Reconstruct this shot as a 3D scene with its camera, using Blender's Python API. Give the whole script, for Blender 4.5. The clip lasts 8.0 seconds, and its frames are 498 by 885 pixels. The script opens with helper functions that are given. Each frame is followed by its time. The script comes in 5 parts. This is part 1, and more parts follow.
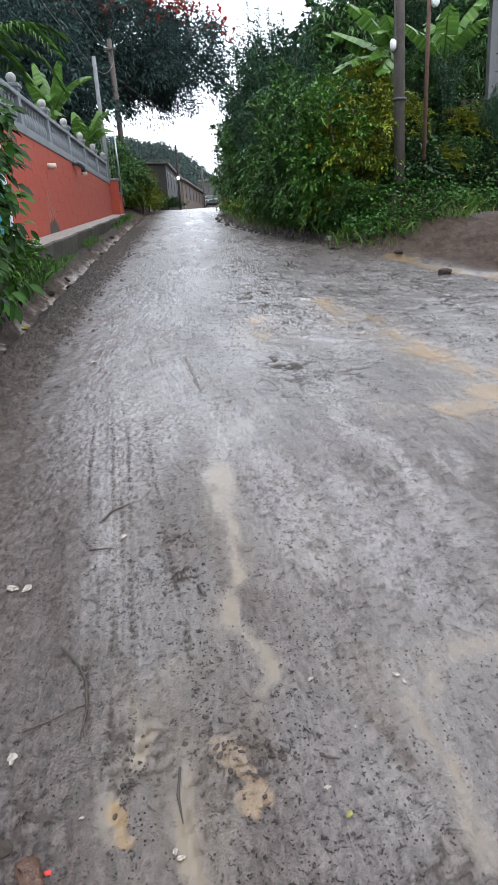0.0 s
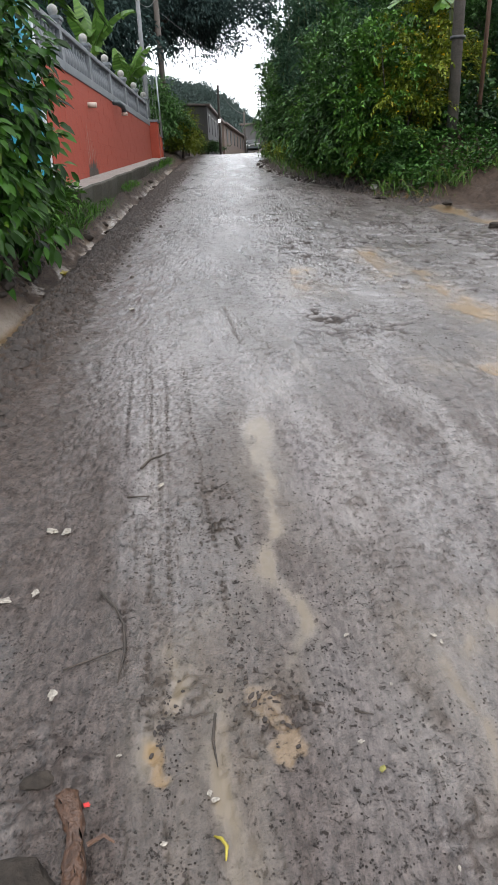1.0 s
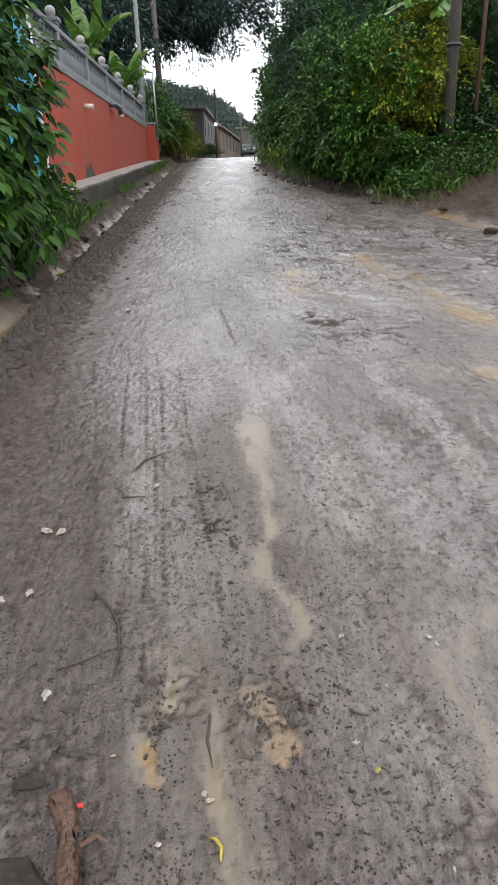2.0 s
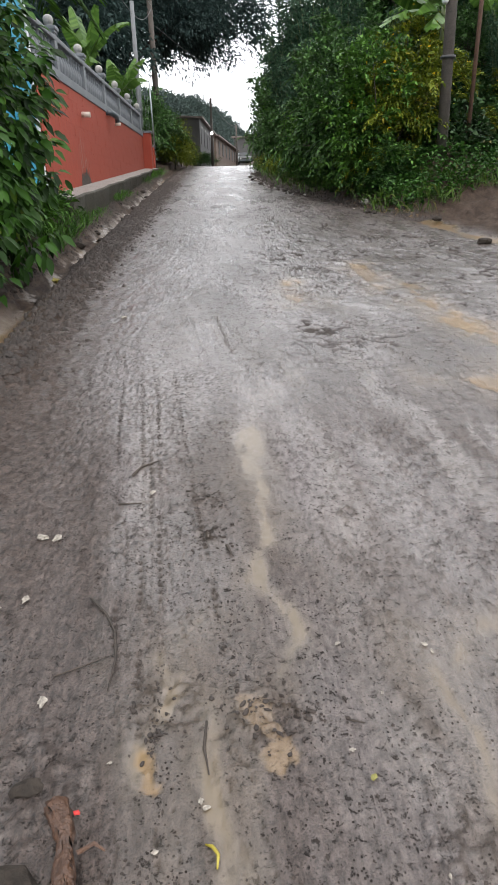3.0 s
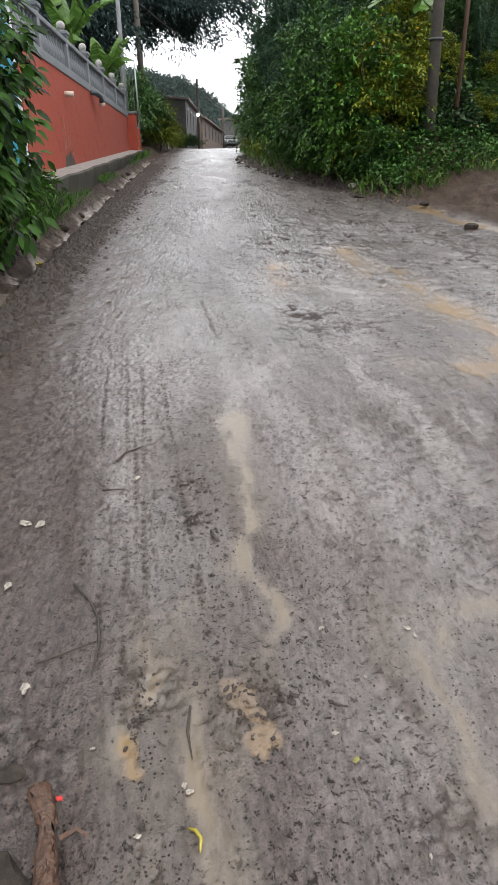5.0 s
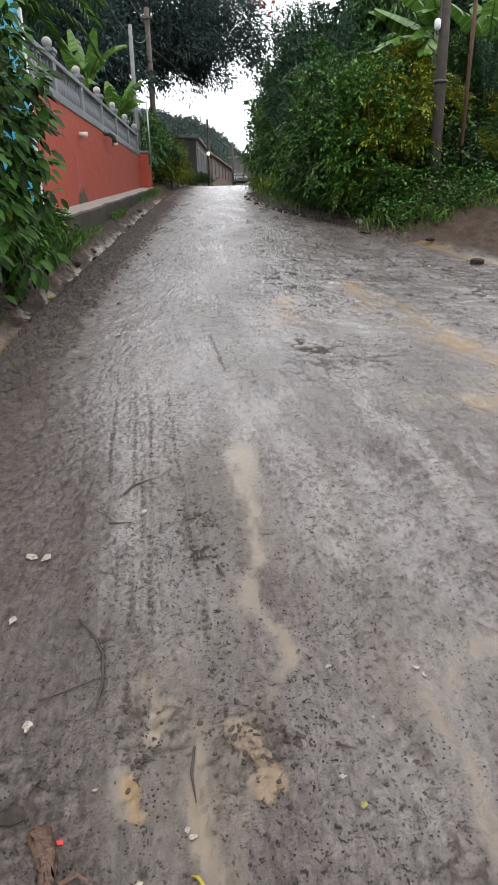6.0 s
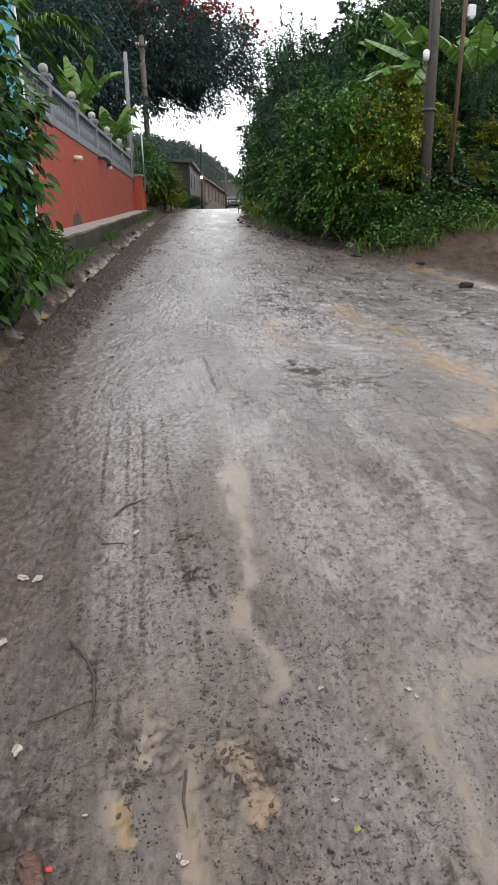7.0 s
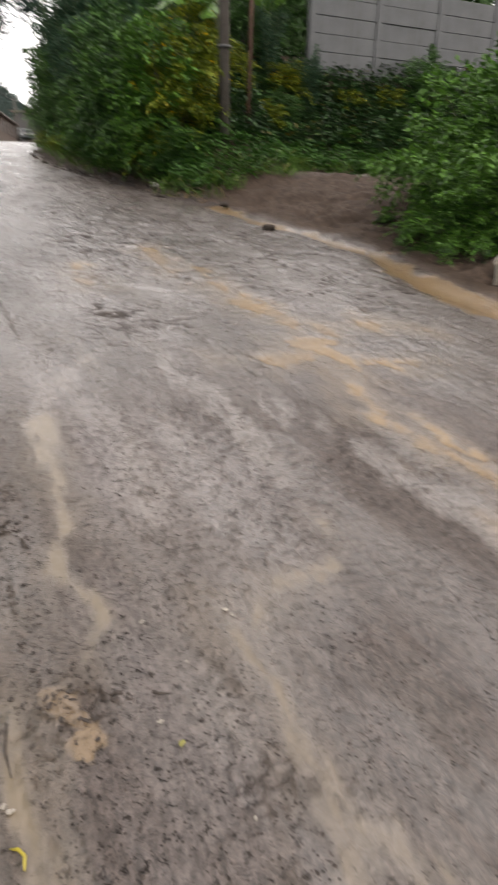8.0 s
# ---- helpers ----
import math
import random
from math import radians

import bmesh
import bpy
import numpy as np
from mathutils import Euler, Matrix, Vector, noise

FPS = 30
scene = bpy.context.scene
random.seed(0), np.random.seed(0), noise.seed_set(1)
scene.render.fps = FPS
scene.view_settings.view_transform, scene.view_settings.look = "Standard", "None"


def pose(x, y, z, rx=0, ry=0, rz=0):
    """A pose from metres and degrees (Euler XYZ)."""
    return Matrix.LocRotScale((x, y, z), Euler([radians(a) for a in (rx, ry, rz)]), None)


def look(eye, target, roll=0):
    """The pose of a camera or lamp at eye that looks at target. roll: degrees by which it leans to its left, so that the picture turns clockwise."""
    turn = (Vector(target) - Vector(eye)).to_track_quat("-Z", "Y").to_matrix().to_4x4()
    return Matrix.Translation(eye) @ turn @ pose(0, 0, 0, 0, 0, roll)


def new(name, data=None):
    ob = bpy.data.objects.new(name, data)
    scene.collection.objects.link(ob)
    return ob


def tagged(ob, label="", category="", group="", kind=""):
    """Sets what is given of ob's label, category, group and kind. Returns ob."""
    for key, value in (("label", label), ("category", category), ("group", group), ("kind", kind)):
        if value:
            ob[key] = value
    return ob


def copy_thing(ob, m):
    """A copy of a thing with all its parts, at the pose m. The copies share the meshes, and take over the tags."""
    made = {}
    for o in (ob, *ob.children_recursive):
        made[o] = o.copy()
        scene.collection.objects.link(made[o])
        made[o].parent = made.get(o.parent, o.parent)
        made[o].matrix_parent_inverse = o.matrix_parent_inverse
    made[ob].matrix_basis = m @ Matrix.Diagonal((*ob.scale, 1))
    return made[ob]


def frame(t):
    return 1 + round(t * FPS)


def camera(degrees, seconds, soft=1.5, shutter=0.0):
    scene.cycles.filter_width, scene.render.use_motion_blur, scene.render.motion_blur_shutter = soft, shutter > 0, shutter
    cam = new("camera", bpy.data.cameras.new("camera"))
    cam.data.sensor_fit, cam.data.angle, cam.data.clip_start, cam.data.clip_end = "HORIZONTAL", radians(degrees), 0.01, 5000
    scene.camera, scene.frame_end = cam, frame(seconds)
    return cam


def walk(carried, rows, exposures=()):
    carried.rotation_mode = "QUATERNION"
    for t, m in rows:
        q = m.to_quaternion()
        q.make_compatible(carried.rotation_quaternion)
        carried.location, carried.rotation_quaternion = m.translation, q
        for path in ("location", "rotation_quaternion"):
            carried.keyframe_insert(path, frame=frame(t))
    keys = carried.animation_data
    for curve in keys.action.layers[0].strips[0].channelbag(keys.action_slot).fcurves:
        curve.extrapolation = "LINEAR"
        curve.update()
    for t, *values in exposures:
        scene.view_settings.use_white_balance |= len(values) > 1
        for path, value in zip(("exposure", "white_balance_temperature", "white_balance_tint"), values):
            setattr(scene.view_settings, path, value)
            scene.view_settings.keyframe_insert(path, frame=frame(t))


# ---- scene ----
cam = camera(42.8, 8.0, 1.1, 0.22)
PATH = [
    (0, (0.057, -0.019, 1.545), (0.167, 1.876, 0.914), -3.7),
    (0.5, (0.031, -0.003, 1.533), (0.123, 1.87, 0.838), -3.0),
    (1, (0.016, 0.019, 1.53), (0.02, 1.868, 0.768), -2.6),
    (1.5, (0.008, 0.019, 1.52), (0.035, 1.865, 0.752), -2.0),
    (2.8, (0.002, 0.009, 1.523), (0.021, 1.874, 0.801), -1.7),
    (3, (-0.005, 0.007, 1.526), (0.039, 1.867, 0.794), -1.4),
    (3.5, (-0.004, 0.008, 1.523), (0.083, 1.853, 0.756), -0.5),
    (4, (-0.002, 0.01, 1.519), (0.071, 1.848, 0.734), -0.7),
    (5.5, (0.008, 0.02, 1.52), (0.096, 1.872, 0.771), -1.0),
    (6, (0.01, 0.019, 1.531), (0.071, 1.898, 0.848), -1.0),
    (6.5, (0.007, 0.012, 1.537), (0.081, 1.904, 0.893), -0.4),
    (7, (0.007, 0.006, 1.538), (0.095, 1.904, 0.915), -0.6),
    (7.5, (0.006, 0.001, 1.533), (0.145, 1.899, 0.917), -0.4),
    (7.6, (0.01, -0.008, 1.547), (0.191, 1.881, 0.916), 0.0),
    (7.7, (0.001, 0.026, 1.508), (0.275, 1.902, 0.87), 0.2),
    (7.8, (0.025, 0.006, 1.522), (0.388, 1.848, 0.832), -0.4),
    (7.9, (0.075, -0.018, 1.507), (0.541, 1.786, 0.781), -0.2),
    (8, (0.057, -0.019, 1.504), (0.676, 1.719, 0.732), 1.3),
]
# the camera's automatic exposure and white balance: cooler and brighter at first, warmer in the last turn
BALANCE = [(0, 0.28, 6150, 10), (0.5, 0.2, 6350, 10), (1, 0.12, 6500, 10), (3.5, 0.12, 6700, 11), (5.5, 0.1, 6700, 11), (7, 0.02, 6700, 11), (7.5, 0.02, 6700, 11), (7.8, 0.0, 6800, 11.5), (8, 0.0, 7300, 14)]
walk(cam, [(t, look(eye, target, roll)) for t, eye, target, roll in PATH], BALANCE)


# ---- world, sun ----
world = bpy.data.worlds.new("overcast_sky")
scene.world = world
world.use_nodes = True
wn, wl = world.node_tree.nodes, world.node_tree.links
sky = wn.new("ShaderNodeTexSky")
sky.sky_type = "NISHITA"
sky.sun_disc = False
sky.sun_elevation, sky.sun_rotation = radians(62), radians(200)
sky.air_density, sky.dust_density, sky.ozone_density = 1.0, 6.0, 1.0
grey = wn.new("ShaderNodeMix")
grey.data_type = "RGBA"
grey.inputs[0].default_value = 0.82
wl.new(sky.outputs[0], grey.inputs[6])
grey.inputs[7].default_value = (9.4, 9.7, 10.2, 1)
wl.new(grey.outputs[2], wn["Background"].inputs[0])
wn["Background"].inputs[1].default_value = 0.27

sun = new("sun", bpy.data.lights.new("sun", "SUN"))
sun.data.energy, sun.data.angle, sun.data.color = 1.1, radians(25), (1.0, 0.96, 0.9)
sun.matrix_world = look((6, -14, 30), (0, 0, 0))
scene.view_settings.exposure = 0.0


# ---- materials ----
def material(name, rough=0.6, metallic=0.0):
    m = bpy.data.materials.new(name)
    m.use_nodes = True
    b = m.node_tree.nodes["Principled BSDF"]
    b.inputs["Roughness"].default_value = rough
    b.inputs["Metallic"].default_value = metallic
    return m, m.node_tree.nodes, m.node_tree.links, b


def ramp(n, l, source, stops):
    r = n.new("ShaderNodeValToRGB")
    e = r.color_ramp.elements
    while len(e) < len(stops):
        e.new(0.5)
    for k, (p, c) in enumerate(stops):
        e[k].position = p
        e[k].color = (*c, 1) if len(c) == 3 else c
    l.new(source, r.inputs[0])
    return r.outputs[0]


def noise_out(n, l, scale, detail=4, rough=0.6, coords=None, distortion=0.0):
    t = n.new("ShaderNodeTexNoise")
    t.inputs["Scale"].default_value, t.inputs["Detail"].default_value = scale, detail
    t.inputs["Roughness"].default_value, t.inputs["Distortion"].default_value = rough, distortion
    if coords:
        l.new(coords, t.inputs["Vector"])
    return t.outputs["Fac"]


def mix(n, l, fac, a, b, kind="MIX"):
    m = n.new("ShaderNodeMix")
    m.data_type, m.blend_type = "RGBA", kind
    for sock, v in ((m.inputs[0], fac), (m.inputs[6], a), (m.inputs[7], b)):
        if isinstance(v, bpy.types.NodeSocket):
            l.new(v, sock)
        elif isinstance(v, (int, float)):
            sock.default_value = v
        else:
            sock.default_value = (*v, 1)
    return m.outputs[2]


def bump(n, l, b, height, strength, distance):
    k = n.new("ShaderNodeBump")
    k.inputs["Strength"].default_value, k.inputs["Distance"].default_value = strength, distance
    l.new(height, k.inputs["Height"])
    l.new(k.outputs[0], b.inputs["Normal"])
    return k


def coords(n):
    return n.new("ShaderNodeTexCoord").outputs["Object"]


SOAKED = 0.78  # rain-soaked surfaces are darker than dry ones


def soaked(c):
    return tuple(v * SOAKED for v in c)


def plain(name, lo, hi, scale=6, rough=0.7, relief=0.3, depth=0.01, fine=60, metallic=0.0, streak=None):
    """A two-scale mottled surface between two colours, with fine relief and optional dark streaks."""
    lo, hi, streak = soaked(lo), soaked(hi), soaked(streak) if streak else None
    m, n, l, b = material(name, rough, metallic)
    c = coords(n)
    big = noise_out(n, l, scale, 5, 0.65, c)
    small = noise_out(n, l, fine, 3, 0.6, c)
    col = ramp(n, l, big, [(0.3, lo), (0.7, hi)])
    col = mix(n, l, 0.35, col, ramp(n, l, small, [(0.3, tuple(v * 0.55 for v in lo)), (0.7, hi)]))
    if streak:
        mp = n.new("ShaderNodeMapping")
        mp.inputs["Scale"].default_value = (7, 7, 0.5)
        l.new(c, mp.inputs[0])
        s = noise_out(n, l, 1.2, 5, 0.7, mp.outputs[0])
        mask = ramp(n, l, s, [(0.52, (0, 0, 0)), (0.72, (0.75, 0.75, 0.75))])
        col = mix(n, l, mask, col, streak)
    l.new(col, b.inputs["Base Color"])
    bump(n, l, b, small, relief, depth)
    return m


def leaf_material(name, dark, light, rough=0.38, through_=0.25, warm=None):
    m, n, l, b = material(name, rough)
    dark, light, warm = soaked(dark), soaked(light), soaked(warm) if warm else None
    b.inputs["Specular IOR Level"].default_value = 0.17
    geo = n.new("ShaderNodeNewGeometry").outputs["Random Per Island"]
    stops = [(0.0, dark), (0.6, tuple((p + q) / 2 for p, q in zip(dark, light))), (0.93, light)]
    if warm:
        stops.append((0.985, warm))
    col = ramp(n, l, geo, stops)
    patch = noise_out(n, l, 1.3, 3, 0.5, coords(n))
    col = mix(n, l, ramp(n, l, patch, [(0.42, (0, 0, 0)), (0.72, (0.4, 0.4, 0.4))]), col, tuple(v * 1.15 for v in light))
    l.new(col, b.inputs["Base Color"])
    tr = n.new("ShaderNodeBsdfTranslucent")
    l.new(col, tr.inputs[0])
    ms = n.new("ShaderNodeMixShader")
    ms.inputs[0].default_value = through_
    l.new(b.outputs[0], ms.inputs[1])
    l.new(tr.outputs[0], ms.inputs[2])
    l.new(ms.outputs[0], n["Material Output"].inputs["Surface"])
    return m


def road_material():
    """Wet mud: grey-brown earth, pale silt in the runnels, ochre water, dull where it is churned, glossy where it is soaked."""
    m, n, l, b = material("wet_mud", 0.4)
    c = coords(n)

    def mask(name):
        a = n.new("ShaderNodeAttribute")
        a.attribute_name = name
        return a.outputs["Fac"]

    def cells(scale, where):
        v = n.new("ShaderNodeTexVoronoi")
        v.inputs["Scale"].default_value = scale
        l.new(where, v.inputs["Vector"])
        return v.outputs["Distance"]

    def grey(source, lo, hi, a=0.0, z=1.0):
        return ramp(n, l, source, [(lo, (a, a, a)), (hi, (z, z, z))])

    drawn = n.new("ShaderNodeMapping")  # drawn out along the road by wheels and water
    drawn.inputs["Scale"].default_value, drawn.inputs["Rotation"].default_value = (1, 0.3, 1), (0, 0, radians(5))
    l.new(c, drawn.inputs[0])
    d = drawn.outputs[0]
    silt, ochre, loose, wet, rise, churn_shade, brown = (mask(k) for k in ("silt", "ochre", "loose", "wet", "rise", "churn_shade", "brown"))
    painted_sheen = mask("painted_sheen")
    big = noise_out(n, l, 1.3, 5, 0.6, c)
    mid = noise_out(n, l, 11, 6, 0.7, d, 0.4)
    fine = noise_out(n, l, 62, 5, 0.72, d)
    grain = noise_out(n, l, 150, 4, 0.7, c)
    col = ramp(n, l, big, [(0.3, (0.056, 0.044, 0.038)), (0.5, (0.072, 0.057, 0.05)), (0.72, (0.092, 0.073, 0.064))])
    col = mix(n, l, 0.4, col, ramp(n, l, mid, [(0.3, (0.038, 0.029, 0.025)), (0.5, (0.075, 0.06, 0.053)), (0.7, (0.115, 0.093, 0.082))]))
    col = mix(n, l, mix(n, l, brown, (0, 0, 0), grey(mid, 0.3, 0.62, 0.35, 0.95)), col, ramp(n, l, fine, [(0.3, (0.04, 0.024, 0.016)), (0.7, (0.105, 0.07, 0.05))]))
    # hollows of the fine grain painted darker, standing for their shade
    col = mix(n, l, 0.6, col, ramp(n, l, fine, [(0.38, (0.012, 0.009, 0.007)), (0.5, (0.07, 0.056, 0.049)), (0.64, (0.125, 0.102, 0.09))]))
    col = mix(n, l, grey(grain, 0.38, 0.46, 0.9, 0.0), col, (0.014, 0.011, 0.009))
    col = mix(n, l, grey(grain, 0.64, 0.74, 0.0, 0.35), col, (0.19, 0.16, 0.14))
    # sky sheen up the road, painted into the mud as paler grey
    col = mix(n, l, painted_sheen, col, ramp(n, l, fine, [(0.36, (0.1, 0.092, 0.09)), (0.6, (0.23, 0.215, 0.213))]))
    col = mix(n, l, loose, col, ramp(n, l, mid, [(0.3, (0.017, 0.012, 0.009)), (0.65, (0.058, 0.043, 0.034))]))
    col = mix(n, l, rise, col, ramp(n, l, mid, [(0.3, (0.02, 0.015, 0.012)), (0.65, (0.08, 0.061, 0.048))]))
    # dark churned mud, with the shade of sunken breaks painted in
    col = mix(n, l, churn_shade, col, ramp(n, l, fine, [(0.35, (0.012, 0.009, 0.008)), (0.65, (0.042, 0.033, 0.028))]))
    col = mix(n, l, silt, col, ramp(n, l, mid, [(0.3, (0.1, 0.08, 0.05)), (0.7, (0.15, 0.122, 0.082))]))
    col = mix(n, l, ochre, col, ramp(n, l, mid, [(0.3, (0.165, 0.096, 0.022)), (0.7, (0.23, 0.145, 0.045))]))
    # trodden crumbs, and pits whose shade is painted dark, at two sizes, in drifts
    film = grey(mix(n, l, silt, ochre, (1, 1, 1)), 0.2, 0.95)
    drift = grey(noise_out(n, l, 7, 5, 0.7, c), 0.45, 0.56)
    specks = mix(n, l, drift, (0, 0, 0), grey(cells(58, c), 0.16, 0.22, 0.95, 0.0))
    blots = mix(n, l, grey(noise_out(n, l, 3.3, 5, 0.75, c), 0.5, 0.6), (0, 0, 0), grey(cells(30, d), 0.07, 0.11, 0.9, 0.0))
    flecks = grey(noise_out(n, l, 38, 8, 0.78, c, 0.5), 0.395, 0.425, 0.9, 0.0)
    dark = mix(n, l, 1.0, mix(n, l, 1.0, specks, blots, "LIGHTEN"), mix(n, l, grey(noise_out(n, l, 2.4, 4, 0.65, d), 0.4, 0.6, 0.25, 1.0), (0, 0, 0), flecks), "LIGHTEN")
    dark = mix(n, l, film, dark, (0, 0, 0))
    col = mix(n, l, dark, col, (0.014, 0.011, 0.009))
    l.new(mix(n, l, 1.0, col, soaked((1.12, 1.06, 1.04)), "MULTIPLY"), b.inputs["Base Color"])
    dull = mix(n, l, dark, mix(n, l, churn_shade, mix(n, l, loose, rise, (1, 1, 1)), (1, 1, 1)), (1, 1, 1))
    r = mix(n, l, wet, grey(mid, 0.3, 0.68, 0.6, 0.38), (0.3, 0.3, 0.3))
    l.new(mix(n, l, dull, r, (0.72, 0.72, 0.72)), b.inputs["Roughness"])
    b.inputs["IOR"].default_value = 1.4
    lumps = grey(cells(105, c), 0.0, 0.55, 1.0, 0.0)
    h = mix(n, l, 0.45, mix(n, l, 0.6, mid, fine), grain)
    h = mix(n, l, grey(noise_out(n, l, 4, 5, 0.7, c), 0.45, 0.62, 0.0, 0.6), h, mix(n, l, 0.6, lumps, fine))
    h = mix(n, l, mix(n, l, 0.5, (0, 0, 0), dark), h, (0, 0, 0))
    h = mix(n, l, film, h, (0.5, 0.5, 0.5))
    bump(n, l, b, h, 0.95, 0.02)
    k = n.new("ShaderNodeBump")
    k.inputs["Strength"].default_value, k.inputs["Distance"].default_value = 0.4, 0.008
    l.new(h, k.inputs["Height"])
    l.new(k.outputs[0], b.inputs["Coat Normal"])
    cw = mix(n, l, dull, grey(wet, 0.1, 0.95, 0.08, 1.0), (0.03, 0.03, 0.03))
    cw = mix(n, l, film, cw, (0.4, 0.4, 0.4))
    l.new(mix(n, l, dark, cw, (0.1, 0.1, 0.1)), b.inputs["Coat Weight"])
    l.new(mix(n, l, dull, (0.5, 0.5, 0.5), (0.1, 0.1, 0.1)), b.inputs["Specular IOR Level"])
    l.new(mix(n, l, film, grey(noise_out(n, l, 2.2, 5, 0.7, d), 0.35, 0.65, 0.2, 0.4), (0.3, 0.3, 0.3)), b.inputs["Coat Roughness"])
    b.inputs["Coat IOR"].default_value = 1.6
    return m


MUD = road_material()
CONCRETE = plain("stained_concrete", (0.3, 0.29, 0.27), (0.46, 0.45, 0.42), 3, 0.7, 0.35, 0.01, 70, streak=(0.12, 0.115, 0.1))
SLAB = plain("worn_slab_concrete", (0.19, 0.175, 0.155), (0.34, 0.315, 0.285), 2.5, 0.5, 0.5, 0.015, 40, streak=(0.1, 0.09, 0.07))
RENDERED = plain("grey_render", (0.05, 0.05, 0.05), (0.11, 0.108, 0.105), 2.5, 0.75, 0.3, 0.01, 60, streak=(0.07, 0.065, 0.06))
RED = plain("red_masonry_paint", (0.33, 0.042, 0.018), (0.42, 0.062, 0.026), 1.2, 0.75, 0.25, 0.006, 80, streak=(0.27, 0.05, 0.03))
GREYPAINT = plain("grey_balustrade_paint", (0.13, 0.145, 0.16), (0.22, 0.235, 0.25), 4, 0.55, 0.2, 0.004, 90, streak=(0.22, 0.23, 0.24))
BLUEPAINT = plain("turquoise_paint", (0.006, 0.27, 0.42), (0.012, 0.33, 0.5), 1.5, 0.55, 0.15, 0.004, 80)
WHITEPAINT = plain("white_paint", (0.6, 0.62, 0.64), (0.76, 0.78, 0.8), 4, 0.5, 0.15, 0.003, 80)
LIME = plain("pale_lime_deposit", (0.3, 0.12, 0.085), (0.42, 0.24, 0.19), 14, 0.75, 0.3, 0.004, 70)
STAIN = plain("damp_moss_stain", (0.02, 0.02, 0.014), (0.085, 0.06, 0.045), 9, 0.7, 0.3, 0.006, 70)
BLOCK = plain("panel_concrete", (0.078, 0.083, 0.088), (0.135, 0.142, 0.148), 2.2, 0.8, 0.3, 0.008, 60, streak=(0.06, 0.06, 0.055))
POLE = plain("weathered_pole", (0.05, 0.042, 0.035), (0.12, 0.102, 0.087), 5, 0.8, 0.5, 0.01, 40, streak=(0.06, 0.05, 0.045))
PALEPOLE = plain("pale_concrete_pole", (0.13, 0.14, 0.15), (0.22, 0.23, 0.24), 4, 0.75, 0.3, 0.006, 60)
RUST = plain("rusty_steel", (0.06, 0.035, 0.025), (0.17, 0.085, 0.055), 12, 0.7, 0.4, 0.004, 90)
GALV = plain("galvanised_steel", (0.3, 0.33, 0.34), (0.45, 0.48, 0.5), 15, 0.4, 0.15, 0.002, 120, metallic=0.6)
DARKPIPE = plain("dark_pvc", (0.03, 0.045, 0.055), (0.07, 0.09, 0.1), 10, 0.35, 0.1, 0.002, 80)
PALEPVC = plain("pale_pvc", (0.5, 0.4, 0.33), (0.66, 0.55, 0.46), 10, 0.4, 0.1, 0.002, 80)
CABLE = plain("black_cable", (0.015, 0.016, 0.018), (0.03, 0.032, 0.034), 10, 0.5, 0.1, 0.002, 80)
PORCELAIN = plain("pale_porcelain", (0.55, 0.57, 0.58), (0.72, 0.74, 0.75), 10, 0.25, 0.05, 0.001, 80)
BARK = plain("wet_bark", (0.02, 0.015, 0.011), (0.075, 0.056, 0.043), 6, 0.75, 0.8, 0.02, 35)
WOOD = plain("wet_rotten_wood", (0.03, 0.014, 0.008), (0.125, 0.06, 0.032), 22, 0.5, 0.9, 0.01, 60)
STONE = plain("wet_stone", (0.014, 0.011, 0.009), (0.055, 0.044, 0.035), 7, 0.8, 0.6, 0.012, 45)
STONE.node_tree.nodes["Principled BSDF"].inputs["Specular IOR Level"].default_value = 0.2
PALESTONE = plain("pale_stone", (0.22, 0.205, 0.19), (0.36, 0.34, 0.31), 7, 0.6, 0.5, 0.01, 45)
CLOD = plain("mud_clods", (0.016, 0.012, 0.01), (0.06, 0.045, 0.037), 9, 0.85, 0.7, 0.01, 60)
LITTER = plain("pale_litter", (0.14, 0.12, 0.095), (0.46, 0.42, 0.36), 30, 0.5, 0.2, 0.002, 120)
ROOF = plain("rusty_sheet_roof", (0.13, 0.1, 0.085), (0.25, 0.2, 0.175), 3, 0.6, 0.3, 0.01, 40)
BRICKY = plain("ochre_wall", (0.11, 0.08, 0.06), (0.2, 0.145, 0.11), 2, 0.8, 0.3, 0.01, 40, streak=(0.12, 0.09, 0.07))
DARKVOID = plain("dark_opening", (0.012, 0.012, 0.013), (0.025, 0.025, 0.027), 4, 0.6, 0.1, 0.002, 40)
CARPAINT = plain("grey_green_car_paint", (0.035, 0.045, 0.043), (0.06, 0.07, 0.068), 3, 0.3, 0.02, 0.001, 80)
TYRE = plain("tyre_rubber", (0.015, 0.015, 0.015), (0.03, 0.03, 0.03), 10, 0.8, 0.3, 0.003, 80)
CARGLASS = plain("dark_car_glass", (0.02, 0.024, 0.026), (0.035, 0.04, 0.043), 4, 0.06, 0.0, 0.001, 40)
STEM = plain("green_stem", (0.06, 0.085, 0.025), (0.14, 0.17, 0.06), 8, 0.5, 0.3, 0.005, 50)

LEAF_GLOSSY = leaf_material("glossy_tree_leaf", (0.003, 0.014, 0.002), (0.045, 0.13, 0.012), 0.48, 0.1, (0.12, 0.18, 0.02))
LEAF_SHRUB = leaf_material("shrub_leaf", (0.007, 0.028, 0.007), (0.1, 0.235, 0.033), 0.45, 0.1)
LEAF_LIME = leaf_material("yellow_green_leaf", (0.014, 0.036, 0.003), (0.22, 0.27, 0.022), 0.55, 0.12, (0.3, 0.26, 0.03))
LEAF_DARK = leaf_material("dark_shrub_leaf", (0.004, 0.018, 0.007), (0.095, 0.21, 0.055), 0.45, 0.08)
